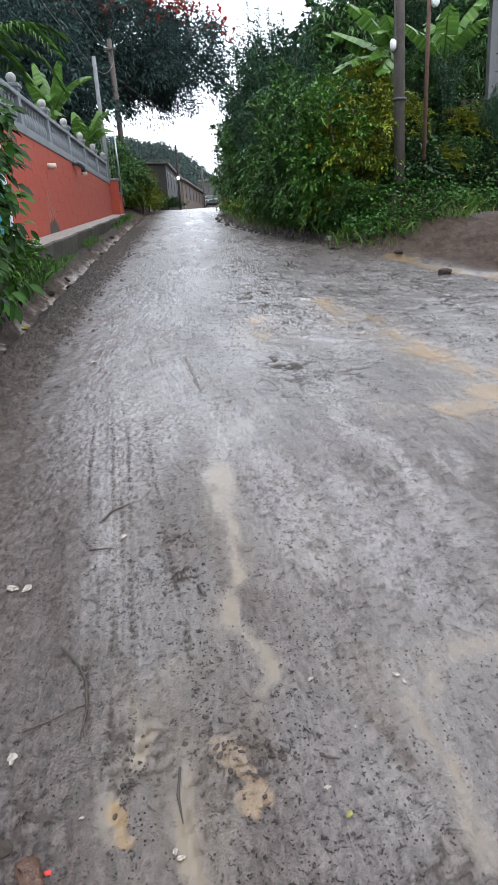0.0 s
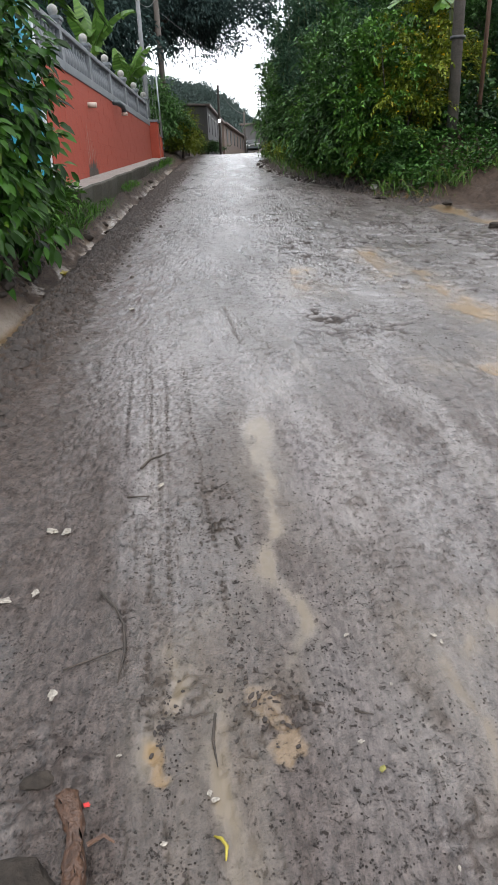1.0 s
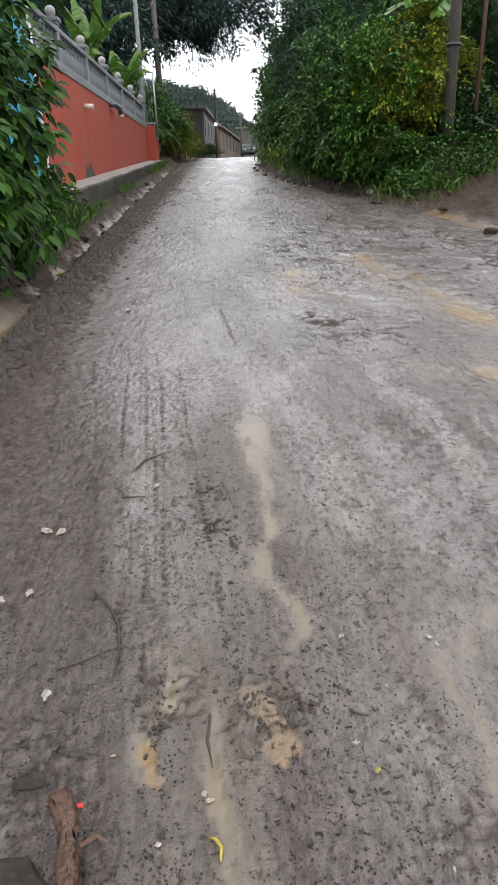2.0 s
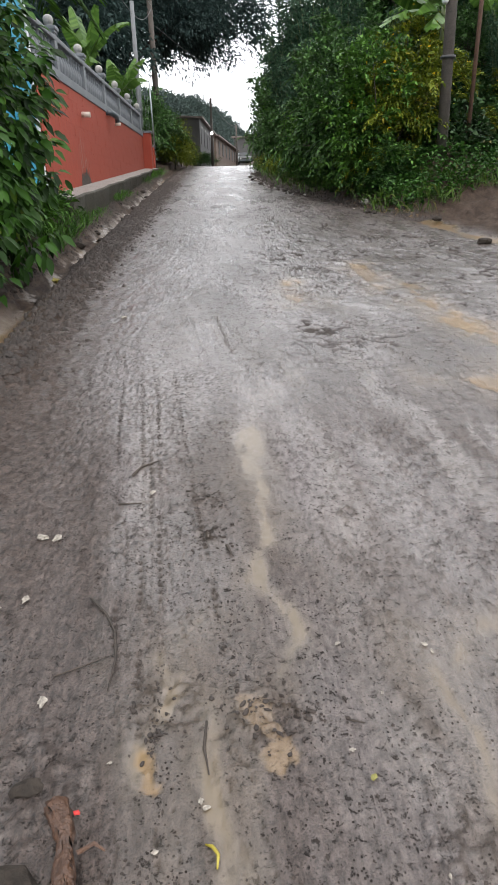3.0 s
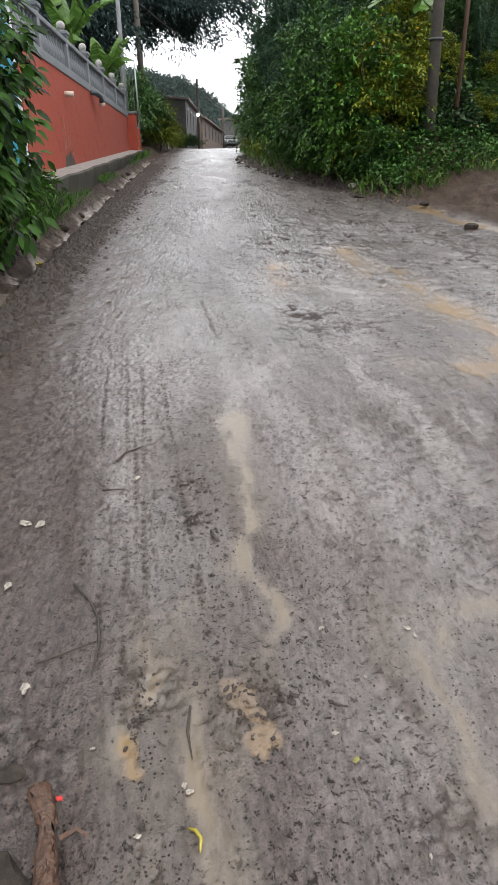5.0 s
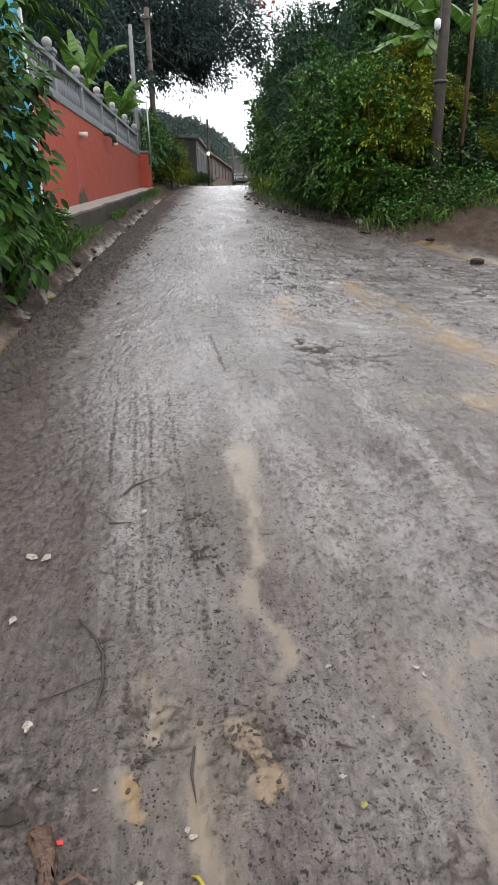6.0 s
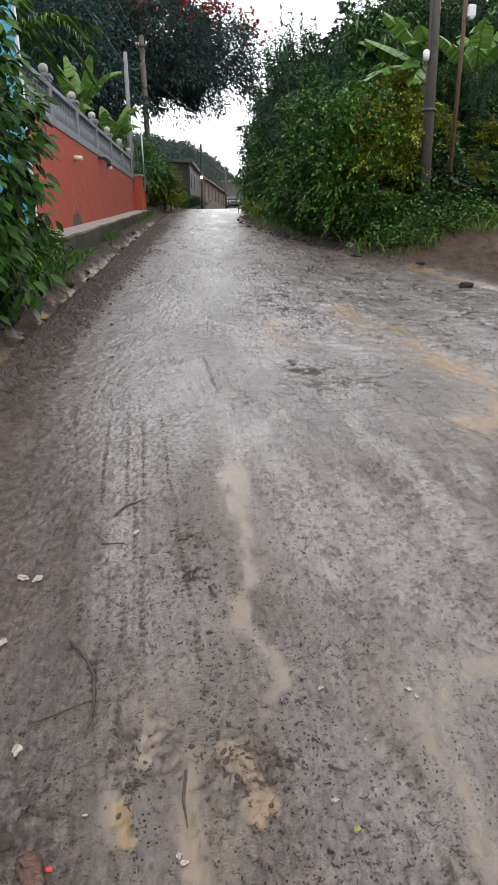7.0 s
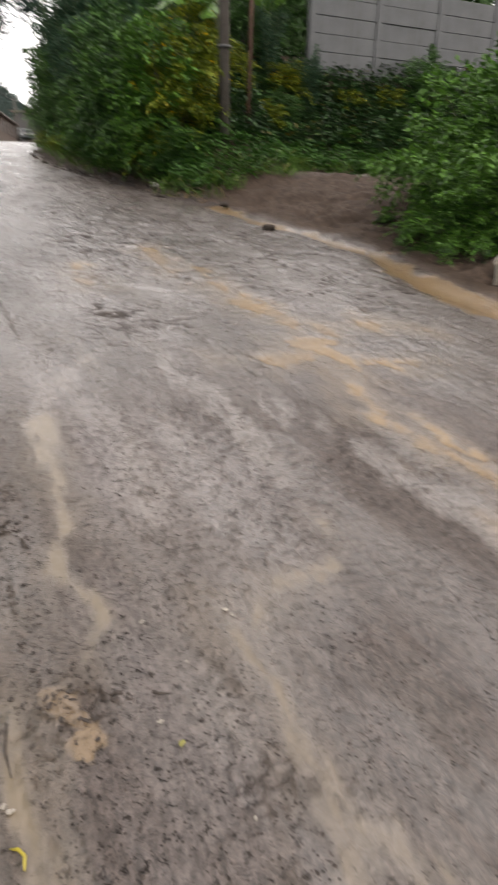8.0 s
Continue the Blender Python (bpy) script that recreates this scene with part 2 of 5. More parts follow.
# distance haze put into the leaf colour: paler and bluer than near leaves
LEAF_HAZED = leaf_material("hazed_tree_leaf", (0.022, 0.04, 0.04), (0.065, 0.11, 0.1), 0.75, 0.2)
LEAF_WEED = leaf_material("bright_weed_leaf", (0.01, 0.042, 0.008), (0.05, 0.135, 0.02), 0.5, 0.12)
LEAF_IVY = leaf_material("dark_ivy_leaf", (0.003, 0.012, 0.005), (0.042, 0.1, 0.03), 0.5, 0.08, (0.12, 0.09, 0.02))
LEAF_FEATHER = leaf_material("feathery_leaf", (0.008, 0.024, 0.015), (0.075, 0.16, 0.09), 0.5, 0.1)
LEAF_GRASS = leaf_material("verge_grass", (0.03, 0.075, 0.012), (0.1, 0.19, 0.03), 0.45, 0.3, (0.24, 0.2, 0.08))
LEAF_BANANA = leaf_material("banana_leaf", (0.045, 0.11, 0.02), (0.12, 0.23, 0.045), 0.34, 0.35)
FLOWER_RED = leaf_material("red_blossom", (0.22, 0.03, 0.02), (0.42, 0.06, 0.03), 0.6, 0.2)
FLOWER_YELLOW = leaf_material("yellow_blossom", (0.55, 0.33, 0.01), (0.75, 0.5, 0.02), 0.5, 0.3)
# the hill's haze is likewise mixed into its leaf colour
LEAF_HILL = leaf_material("hazed_hill_leaf", (0.06, 0.088, 0.08), (0.1, 0.14, 0.125), 0.85, 0.1)


# ---- building helpers ----
def finish(me, material_, smooth=True):
    me.materials.append(material_)
    if smooth:
        me.polygons.foreach_set("use_smooth", np.ones(len(me.polygons), bool))
    me.update()


def part(name, bm, material_, parent=None, label="", smooth=False):
    me = bpy.data.meshes.new(name)
    bm.to_mesh(me)
    bm.free()
    finish(me, material_, smooth)
    ob = new(name, me)
    ob.parent = parent
    return tagged(ob, label)


def raw(name, verts, faces, material_, parent=None, label="", smooth=True):
    me = bpy.data.meshes.new(name)
    verts, faces = np.asarray(verts, np.float32), np.asarray(faces, np.int32)
    me.vertices.add(len(verts))
    me.vertices.foreach_set("co", verts.ravel())
    k = faces.shape[1]
    me.loops.add(faces.size)
    me.loops.foreach_set("vertex_index", faces.ravel())
    me.polygons.add(len(faces))
    me.polygons.foreach_set("loop_start", np.arange(0, faces.size, k, dtype=np.int32))
    me.update(calc_edges=True)
    finish(me, material_, smooth)
    ob = new(name, me)
    ob.parent = parent
    return tagged(ob, label)


def thing(name, place, label, category, group="", kind="", rz=0.0):
    ob = new(name)
    ob.empty_display_size = 0.1
    ob.matrix_basis = pose(*place, 0, 0, rz)
    return tagged(ob, label, category, group, kind)


def box(sx, sy, sz, at=(0, 0, 0), bevel=0.0, bm=None, turn=None):
    """A box whose centre is at `at`; bevelled edges."""
    b = bmesh.new()
    m = Matrix.Translation(at) @ (turn or Matrix.Identity(4)) @ Matrix.Diagonal((sx, sy, sz, 1))
    bmesh.ops.create_cube(b, size=1, matrix=m)
    if bevel:
        bmesh.ops.bevel(b, geom=b.edges[:], offset=bevel, segments=2, affect="EDGES", profile=0.6)
    return join(bm, b)


def join(bm, b):
    if bm is None:
        return b
    me = bpy.data.meshes.new("tmp")
    b.to_mesh(me)
    b.free()
    bm.from_mesh(me)
    bpy.data.meshes.remove(me)
    return bm


def lathe(profile, sides=14, bm=None, at=(0, 0, 0)):
    """A turned solid from (radius, height) pairs."""
    b = bmesh.new()
    rings = []
    for r, z in profile:
        rings.append([b.verts.new((at[0] + r * math.cos(2 * math.pi * k / sides), at[1] + r * math.sin(2 * math.pi * k / sides), at[2] + z)) for k in range(sides)])
    for lo, hi in zip(rings, rings[1:]):
        for k in range(sides):
            b.faces.new((lo[k], lo[(k + 1) % sides], hi[(k + 1) % sides], hi[k]))
    b.faces.new(rings[0][::-1])
    b.faces.new(rings[-1])
    return join(bm, b)


def tube(points, radii, sides=8, bm=None):
    """A tapering round limb along points."""
    b = bmesh.new()
    pts = [Vector(p) for p in points]
    rings = []
    for k, p in enumerate(pts):
        d = (pts[min(k + 1, len(pts) - 1)] - pts[max(k - 1, 0)]).normalized()
        u = d.orthogonal().normalized() if abs(d.z) > 0.9 else d.cross(Vector((0, 0, 1))).normalized()
        v = d.cross(u)
        r = float(radii[k]) if hasattr(radii, "__len__") else radii
        rings.append([b.verts.new(p + r * (math.cos(2 * math.pi * s / sides) * u + math.sin(2 * math.pi * s / sides) * v)) for s in range(sides)])
    for lo, hi in zip(rings, rings[1:]):
        best = min(range(sides), key=lambda o: sum((lo[s].co - hi[(s + o) % sides].co).length for s in range(sides)))
        for s in range(sides):
            b.faces.new((lo[s], lo[(s + 1) % sides], hi[(s + 1 + best) % sides], hi[(s + best) % sides]))
    b.faces.new(rings[0][::-1])
    b.faces.new(rings[-1])
    bmesh.ops.recalc_face_normals(b, faces=b.faces)
    return join(bm, b)


def rng(seed):
    return np.random.default_rng(seed)


LATTICE = rng(11).random((256, 256))


def vnoise(x, y):
    xi, yi = np.floor(x).astype(int), np.floor(y).astype(int)
    fx, fy = x - xi, y - yi
    fx, fy = fx * fx * (3 - 2 * fx), fy * fy * (3 - 2 * fy)
    g = lambda a, b: LATTICE[a & 255, b & 255]
    return (g(xi, yi) * (1 - fx) + g(xi + 1, yi) * fx) * (1 - fy) + (g(xi, yi + 1) * (1 - fx) + g(xi + 1, yi + 1) * fx) * fy - 0.5


def fbm(x, y, octaves=4, gain=0.5):
    out, amp = np.zeros(np.broadcast(x, y).shape), 1.0
    for k in range(octaves):
        out += amp * vnoise(x * 2**k + 17.3 * k, y * 2**k + 5.1 * k)
        amp *= gain
    return out


# ---- the lie of the land ----
def grade(y):
    """The road climbs steeply at first and flattens towards the crest."""
    y = np.clip(y, -25, 110)
    n = np.minimum(y, 40)
    return 0.108 * n - 0.00075 * n * n - 0.00065 * np.maximum(n - 24, 0) ** 2 + 0.037 * np.maximum(y - 40, 0)


def smooth(a, b, v):
    t = np.clip((v - a) / (b - a), 0, 1)
    return t * t * (3 - 2 * t)


def bank(x, y):
    """How far inside the planted bank beside the road a place lies (negative: on the road's side)."""
    e = np.interp(y, [10.9, 11.2, 13.3, 15.2, 17.6, 22.8, 30, 45, 80], [3.2, 3.0, 2.5, 1.9, 1.5, 1.25, 1.5, 1.9, 2.4])
    n = np.interp(x, [1, 3, 5, 5.8, 8, 20], [10.8, 11.1, 12.1, 13.5, 14, 14.5])
    return np.minimum(x - e, y - n)


def runnel(y):
    return np.interp(y, [3, 4.5, 5.4, 6.8, 8.3, 8.7, 10.3, 11.5, 13.5, 16], [4.5, 4.0, 3.85, 4.05, 3.75, 3.5, 3.2, 2.85, 2.2, 1.6])


def land(x, y):
    """Broad height of the ground, without the small relief."""
    z = grade(y)
    z = z - 0.24 * np.exp(-(((x + 2.05) / 0.2) ** 2)) * smooth(2, 4, y) * (1 - 0.6 * smooth(18, 26, y))
    z = z + 0.38 * smooth(-2.2, -2.75, x) * (1 - smooth(10.6, 11.4, y)) + 0.05 * smooth(-2.4, -3.2, x)
    z = z + 0.3 * smooth(24.2, 27, y) * smooth(-1.6, -2.8, x)
    d = bank(x, y)
    z = z + 2.6 * smooth(-0.1, 4.5, d) + 0.14 * smooth(-0.25, 0.25, d)
    r = x - runnel(y)
    near = 1 - smooth(12.5, 15, y)
    z = z - 0.06 * np.exp(-((r / 0.22) ** 2)) * near
    z = z + 0.3 * smooth(0.15, 2.2, r) * near
    return z


# pale silt streams and ochre water: centre lines with half-widths
SILT = [
    [(0.064, 3.21, 0.06), (0.087, 3.04, 0.065), (0.077, 2.83, 0.05), (0.097, 2.55, 0.028), (0.115, 2.31, 0.027), (0.117, 2.09, 0.03), (0.107, 1.9, 0.025), (0.156, 1.73, 0.024), (0.151, 1.6, 0.019), (0.09, 1.51, 0.016)],
    [(-0.113, 1.43, 0.016), (-0.093, 1.36, 0.022), (-0.1, 1.28, 0.025), (-0.085, 1.19, 0.031), (-0.065, 1.07, 0.036), (-0.06, 0.8, 0.04)],
    [(-0.265, 1.67, 0.012), (-0.24, 1.58, 0.02), (-0.217, 1.49, 0.02), (-0.245, 1.43, 0.012), (-0.27, 1.28, 0.018), (-0.26, 1.2, 0.01)],
    [(-0.15, 1.77, 0.006), (-0.2, 1.68, 0.008), (-0.235, 1.62, 0.01)],
    [(0.565, 1.66, 0.01), (0.574, 1.5, 0.017), (0.594, 1.37, 0.024), (0.605, 1.25, 0.03), (0.62, 1.13, 0.034), (0.635, 1.01, 0.036), (0.645, 0.8, 0.04)],
    [(0.645, 0.9, 0.02), (0.75, 0.83, 0.02), (0.78, 0.78, 0.025), (0.77, 0.6, 0.03)],
    [(0.6, 1.45, 0.01), (0.66, 1.56, 0.018), (0.743, 1.65, 0.024), (0.846, 1.69, 0.03), (1.016, 1.725, 0.032), (1.074, 1.85, 0.024), (1.09, 2.0, 0.02)],
]
# thin washes: shinier than the mud about them, their sheen also painted in paler
WASHES = [
    [(0.064, 3.2, 0.06), (0.06, 3.5, 0.045), (0.167, 3.65, 0.035), (0.33, 3.94, 0.03), (0.54, 4.15, 0.024)],
    [(0.74, 4.46, 0.035), (0.84, 3.9, 0.05), (0.93, 3.47, 0.034), (1.02, 3.23, 0.022)],
    [(1.3, 3.1, 0.04), (1.57, 2.56, 0.06), (1.65, 2.26, 0.08), (1.73, 2.02, 0.08), (1.79, 1.77, 0.07), (1.8, 1.4, 0.06)],
    [(0.95, 3.2, 0.03), (1.03, 2.8, 0.03), (1.065, 2.35, 0.03)],
    [(0.45, 2.9, 0.02), (0.42, 2.5, 0.03), (0.47, 2.2, 0.02)],
    [(-0.52, 3.5, 0.02), (-0.46, 2.9, 0.025), (-0.4, 2.4, 0.015)],
]
OCHRE = [
    [(1.724, 6.3, 0.04), (1.77, 5.17, 0.09), (1.95, 4.59, 0.07), (2.13, 4.35, 0.07), (2.23, 4.07, 0.07), (2.0, 4.05, 0.05)],
    [(1.9, 4.05, 0.05), (1.89, 3.95, 0.06), (2.01, 3.7, 0.05), (2.1, 3.55, 0.05), (2.53, 3.55, 0.05)],
    [(2.109, 3.53, 0.062), (1.87, 3.12, 0.075), (1.883, 2.81, 0.05), (1.974, 2.46, 0.045), (2.05, 2.11, 0.05), (2.1, 1.7, 0.05)],
    [(2.65, 4.4, 0.05), (2.76, 4.24, 0.06), (3.0, 4.07, 0.04)],
    [(1.33, 3.83, 0.02), (1.54, 3.74, 0.045), (1.8, 3.8, 0.035)],
    [(0.54, 6.54, 0.03), (0.6, 5.7, 0.05)],
    [(1.35, 7.3, 0.03), (1.42, 6.2, 0.035)],
]
PUDDLES = [[(0.06, 1.44, 0.016), (0.05, 1.39, 0.024), (0.08, 1.32, 0.014), (0.09, 1.26, 0.034)], [(-0.27, 1.28, 0.01), (-0.25, 1.2, 0.018)], [(0.0, 1.46, 0.012), (0.02, 1.41, 0.014)]]
TREADS = [
    [(-0.65, 4.5), (-0.517, 3.36), (-0.41, 2.43), (-0.377, 2.08), (-0.348, 1.81), (-0.295, 1.31), (-0.26, 0.93)],
    [(-0.425, 4.37), (-0.276, 3.18), (-0.206, 2.64), (-0.122, 2.09), (-0.06, 1.62)],
    [(-0.72, 4.1), (-0.633, 3.28), (-0.586, 2.87), (-0.458, 1.99), (-0.393, 1.57), (-0.345, 1.15)],
    [(-0.5, 4.0), (-0.427, 3.36), (-0.313, 2.15), (-0.273, 1.78), (-0.252, 1.5), (-0.259, 1.26), (-0.245, 1.01)],
    [(-0.58, 3.9), (-0.475, 3.36), (-0.36, 2.3)],
]


def along(x, y, line):
    """Distance to a polyline less its half-width there."""
    best = np.full(x.shape, 9.0)
    for a, b in zip(line, line[1:]):
        ax, ay, bx, by = a[0], a[1], b[0], b[1]
        wa, wb = (a[2], b[2]) if len(a) > 2 else (0, 0)
        t = np.clip(((x - ax) * (bx - ax) + (y - ay) * (by - ay)) / ((bx - ax) ** 2 + (by - ay) ** 2), 0, 1)
        best = np.minimum(best, np.hypot(x - ax - t * (bx - ax), y - ay - t * (by - ay)) - (wa + t * (wb - wa)))
    return best


def build_ground():
    fx = np.concatenate([np.arange(-2.5, -0.95, 0.018), np.arange(-0.95, 1.0, 0.0078), np.arange(1.0, 2.9, 0.017), np.arange(2.9, 4.6, 0.03)])
    grow = np.cumsum(0.04 * 1.16 ** np.arange(58))
    xs = np.concatenate([fx[0] - grow[::-1], fx, fx[-1] + grow])
    ys, y = [0.7], 0.7
    while y < 34:
        y += 0.0068 * max(1, (y / 2.2)) ** 1.34
        ys.append(y)
    far = np.cumsum(0.6 * 1.16 ** np.arange(36))
    back = np.cumsum(0.02 * 1.2 ** np.arange(46))
    ys = np.concatenate([ys[0] - back[::-1], ys, ys[-1] + far])
    X, Y = np.meshgrid(xs, ys)
    wx, wy = X + 0.06 * fbm(X * 4, Y * 4, 3), Y + 0.1 * fbm(X * 3 + 9, Y * 3, 3)
    Z = land(X, Y)
    road = smooth(-1.9, -1.5, X) * (1 - smooth(-0.35, -0.05, bank(X, Y))) * (1 - smooth(0.0, 0.4, X - runnel(Y)) * (1 - smooth(12, 14, Y)))
    gutter = np.exp(-(((wx + 2.02) / 0.2) ** 2)) * smooth(1.5, 4, Y) * (1 - smooth(23, 26, Y))
    berm = np.exp(-(((wx + 1.5) / 0.3) ** 2))
    inside = smooth(0.0, 0.3, bank(X, Y))
    # silt and ochre films
    silt, soft, wash = np.zeros(X.shape), np.zeros(X.shape), np.zeros(X.shape)
    near = Y < 5.5
    nx_, ny_ = X[near], Y[near]
    frayed = fbm(nx_ * 22, ny_ * 7, 4)
    for line in SILT:
        d = along(wx[near], wy[near], line)
        silt[near] = np.maximum(silt[near], 0.62 * (1 - smooth(-0.03, 0.035, d + (0.02 if line[0][0] > 0.5 else 0.008) + 0.06 * frayed)))
        soft[near] = np.maximum(soft[near], 1 - smooth(0.0, 0.16, d + 0.14 * fbm(nx_ * 9, ny_ * 5, 3)))
    for line in WASHES:
        d = along(wx[near], wy[near], line) + 0.16 * fbm(nx_ * 17, ny_ * 4.5, 4)
        wash[near] = np.maximum(wash[near], 1 - smooth(-0.04, 0.07, d))
    drawn = X + 0.16 * Y
    bands = (1 - 0.6 * smooth(0.5, 1.2, X)) * smooth(0.02, 0.3, fbm(drawn * 3.2 + 8, Y * 0.5, 5, 0.6)) * (1 - smooth(5, 8, Y)) * smooth(-0.9, -0.2, X)
    ochre = np.zeros(X.shape)
    for line in OCHRE:
        d = along(wx, wy, line) + 0.2 * fbm(drawn * 8, Y * 3.2, 5, 0.6)
        ochre = np.maximum(ochre, np.maximum(0.9 * (1 - smooth(-0.05, 0.07, d)), 0.3 * (1 - smooth(0.0, 0.3, d + 0.2 * fbm(X * 5, Y * 3, 3)))))
    for line in PUDDLES:
        d = along(nx_, ny_, line) + 0.06 * fbm(nx_ * 26, ny_ * 22, 4)
        ochre[near] = np.maximum(ochre[near], 0.6 * (1 - smooth(-0.012, 0.012, d)))
    r = wx - runnel(Y)
    stream = (1 - smooth(0.08, 0.2, np.abs(r) - 0.14 * (1 - smooth(4.5, 8, Y)) + 0.25 * fbm(X * 3, Y * 3, 3))) * (1 - smooth(12, 14, Y)) * smooth(1, 3, Y)
    # relief: lumps, wheel streaks, crusted breaks higher up
    lump = fbm(X * 2.3, Y * 2.0, 5, 0.55)
    crumb = fbm(X * 16, Y * 13, 4, 0.6)
    grit = fbm(X * 46, Y * 40, 3, 0.65)
    up = smooth(3.4, 6.0, Y)
    rough_ = 0.35 + 0.9 * smooth(-0.1, 0.35, fbm(X * 0.9 + 3, Y * 0.8, 3))
    left = 1 - smooth(-1.2, -0.3, X)
    side = smooth(0.3, 1.2, X)
    relief = 0.009 * lump + 0.006 * crumb * (rough_ + 0.5 * left) + 0.0065 * grit * (rough_ + 0.4 * left) * (1 - 0.5 * up)
    relief += 0.0055 * fbm(drawn * 17, Y * 1.5, 4, 0.6) * (0.5 + 0.5 * side) * (1 - 0.4 * up) + 0.005 * left * fbm((X - 0.3 * Y) * 13, Y * 2.2, 4, 0.6)
    relief += 0.006 * up * fbm(X * 6, Y * 5, 4, 0.6)
    warp = 0.35 * fbm(X * 1.3, Y * 1.1, 3)
    slant = Y * 2.3 + 0.9 * X + warp
    crust = np.abs(fbm(X * 1.7 + warp, slant, 5, 0.62))
    crust2 = np.abs(fbm(X * 3.6 + 60, Y * 4.6 + 1.4 * X + warp, 4, 0.62))
    crust3 = np.abs(fbm(X * 8 + 20, Y * 9, 3, 0.6))
    zone = smooth(3.4, 5.2, Y) * (0.12 + 0.88 * smooth(0.0, 0.7, X)) * smooth(-1.3, -0.9, X) * (1 - 0.6 * smooth(11, 17, Y))
    some = smooth(-0.2, 0.1, fbm(X * 1.1 + 11, Y * 0.9, 4, 0.6))
    # crust breaks: sunk in the relief, their shade painted dark by this mask
    churn_shade = np.maximum((1 - smooth(0.025, 0.08, crust)) * some, (1 - smooth(0.02, 0.07, crust2)) * smooth(-0.15, 0.1, fbm(X * 2 + 4, Y * 1.6, 3))) * zone
    churn_shade = np.maximum(churn_shade, 0.7 * (1 - smooth(0.01, 0.05, crust3)) * smooth(0.0, 0.2, fbm(X * 2.3 + 9, Y * 1.4, 4)) * smooth(2.6, 4.2, Y))
    relief += -0.014 * churn_shade + 0.008 * zone * smooth(-0.05, 0.1, fbm(X * 3.6 + 60, Y * 4.6 + 1.4 * X + warp, 4, 0.62)) + (0.003 + 0.005 * side) * up * fbm(X * 11, Y * 12, 4, 0.68) + 0.004 * (1 - side) * up * fbm(X * 22 + 3 * warp, Y * 7, 4, 0.68)
    # trodden clods in drifts and thin dark wheel streaks
    clod = smooth(0.2, 0.32, fbm(X * 38, Y * 27, 3, 0.6)) * smooth(-0.02, 0.2, fbm(X * 1.8 + 21, Y * 1.3, 4, 0.6) + 0.16 * left) * (1 - 0.55 * up)
    streak = (1 - smooth(0.006, 0.022, np.abs(fbm(drawn * 7 + 3, Y * 0.8 + 2 * warp, 4, 0.6)))) * smooth(-0.02, 0.16, fbm(X * 2.4, Y * 1.9 + 6, 4, 0.6)) * (1 - smooth(-0.1, 0.6, X)) * (1 - smooth(5, 9, Y))
    relief += 0.007 * clod - 0.006 * streak
    churn_shade = np.maximum(churn_shade, np.maximum(0.35 * clod, 0.6 * streak))
    patch = smooth(0.3, 0.7, X - runnel(Y)) * (1 - smooth(-0.4, 0.1, bank(X, Y))) * (1 - smooth(13, 15, Y))
    relief += patch * (0.16 * fbm(X * 1.1 + Y * 0.5, Y * 3.2, 5, 0.6) + 0.05 * (0.2 - np.abs(fbm(X * 4, Y * 7 + X * 2, 4, 0.6))))
    # thin broken tyre lines
    for k, line in enumerate(TREADS):
        d = np.full(X.shape, 9.0)
        d[near] = np.abs(along(nx_ + 0.012 * fbm(nx_ * 3, ny_ * 3, 2), ny_, line))
        pulse = smooth(-0.1, 0.2, fbm(X * 2 + 7 * k, Y * 5, 3)) * (0.55 + 0.45 * np.sin(Y * 150))
        edge = smooth(0.9, 1.4, Y) * (1 - smooth(3.4, 4.3, Y))
        groove = edge * pulse * np.exp(-((d / 0.0085) ** 2))
        churn_shade = np.maximum(churn_shade, 0.95 * groove)
        relief += -0.007 * groove + 0.002 * edge * np.exp(-(((d - 0.02) / 0.01) ** 2))
    marks = rng(5)
    for _ in range(2600):
        mx, my = marks.uniform(-1.5, 2.2), marks.uniform(0.8, 7.5)
        w, ang = 0.005 + 0.024 * marks.random() ** 3.4, marks.uniform(0, 3.1)
        hgt = marks.uniform(-0.4, 0.4) * w
        i0, i1 = np.searchsorted(ys, [my - 4 * w, my + 4 * w])
        j0, j1 = np.searchsorted(xs, [mx - 4 * w, mx + 4 * w])
        dx, dy = wx[i0:i1, j0:j1] - mx, wy[i0:i1, j0:j1] - my
        p, q = dx * math.cos(ang) + dy * math.sin(ang), -dx * math.sin(ang) + dy * math.cos(ang)
        dent = np.exp(-(((p / w) ** 2 + (q / (0.5 * w)) ** 2) ** 2))
        relief[i0:i1, j0:j1] += hgt * dent
    # churned patches
    for cx, cy, rad, deep in [(0.065, 1.4, 0.1, 1), (-0.15, 2.52, 0.07, 0.7), (-0.12, 2.27, 0.06, 1), (1.95, 8.9, 0.28, 1), (2.05, 8.3, 0.2, 0.8), (0.45, 2.4, 0.05, 0.7), (-0.22, 1.45, 0.1, 0.8), (-0.62, 1.2, 0.22, 0.6), (0.5, 1.02, 0.1, 0.7), (-0.3, 2.9, 0.06, 0.5)]:
        g = np.exp(-(((X - cx) / rad) ** 2) - ((Y - cy) / rad) ** 2)
        worm = 0.22 - np.abs(fbm(X * 17, Y * 15, 3, 0.6))
        relief += deep * g * (0.07 * worm + 0.016 * fbm(X * 34, Y * 34, 2))
        churn_shade = np.maximum(churn_shade, deep * smooth(0.2, 0.6, g) * smooth(0.1, 0.16, worm) * 0.95)
    relief += gutter * smooth(6, 7, Y) * (0.05 * fbm(X * 7, Y * 4, 5, 0.65))
    berm_r = berm * (0.05 * np.abs(fbm(X * 9, Y * 9, 4, 0.65)) + 0.02)
    pool = gutter * (1 - smooth(5.8, 6.6, Y))
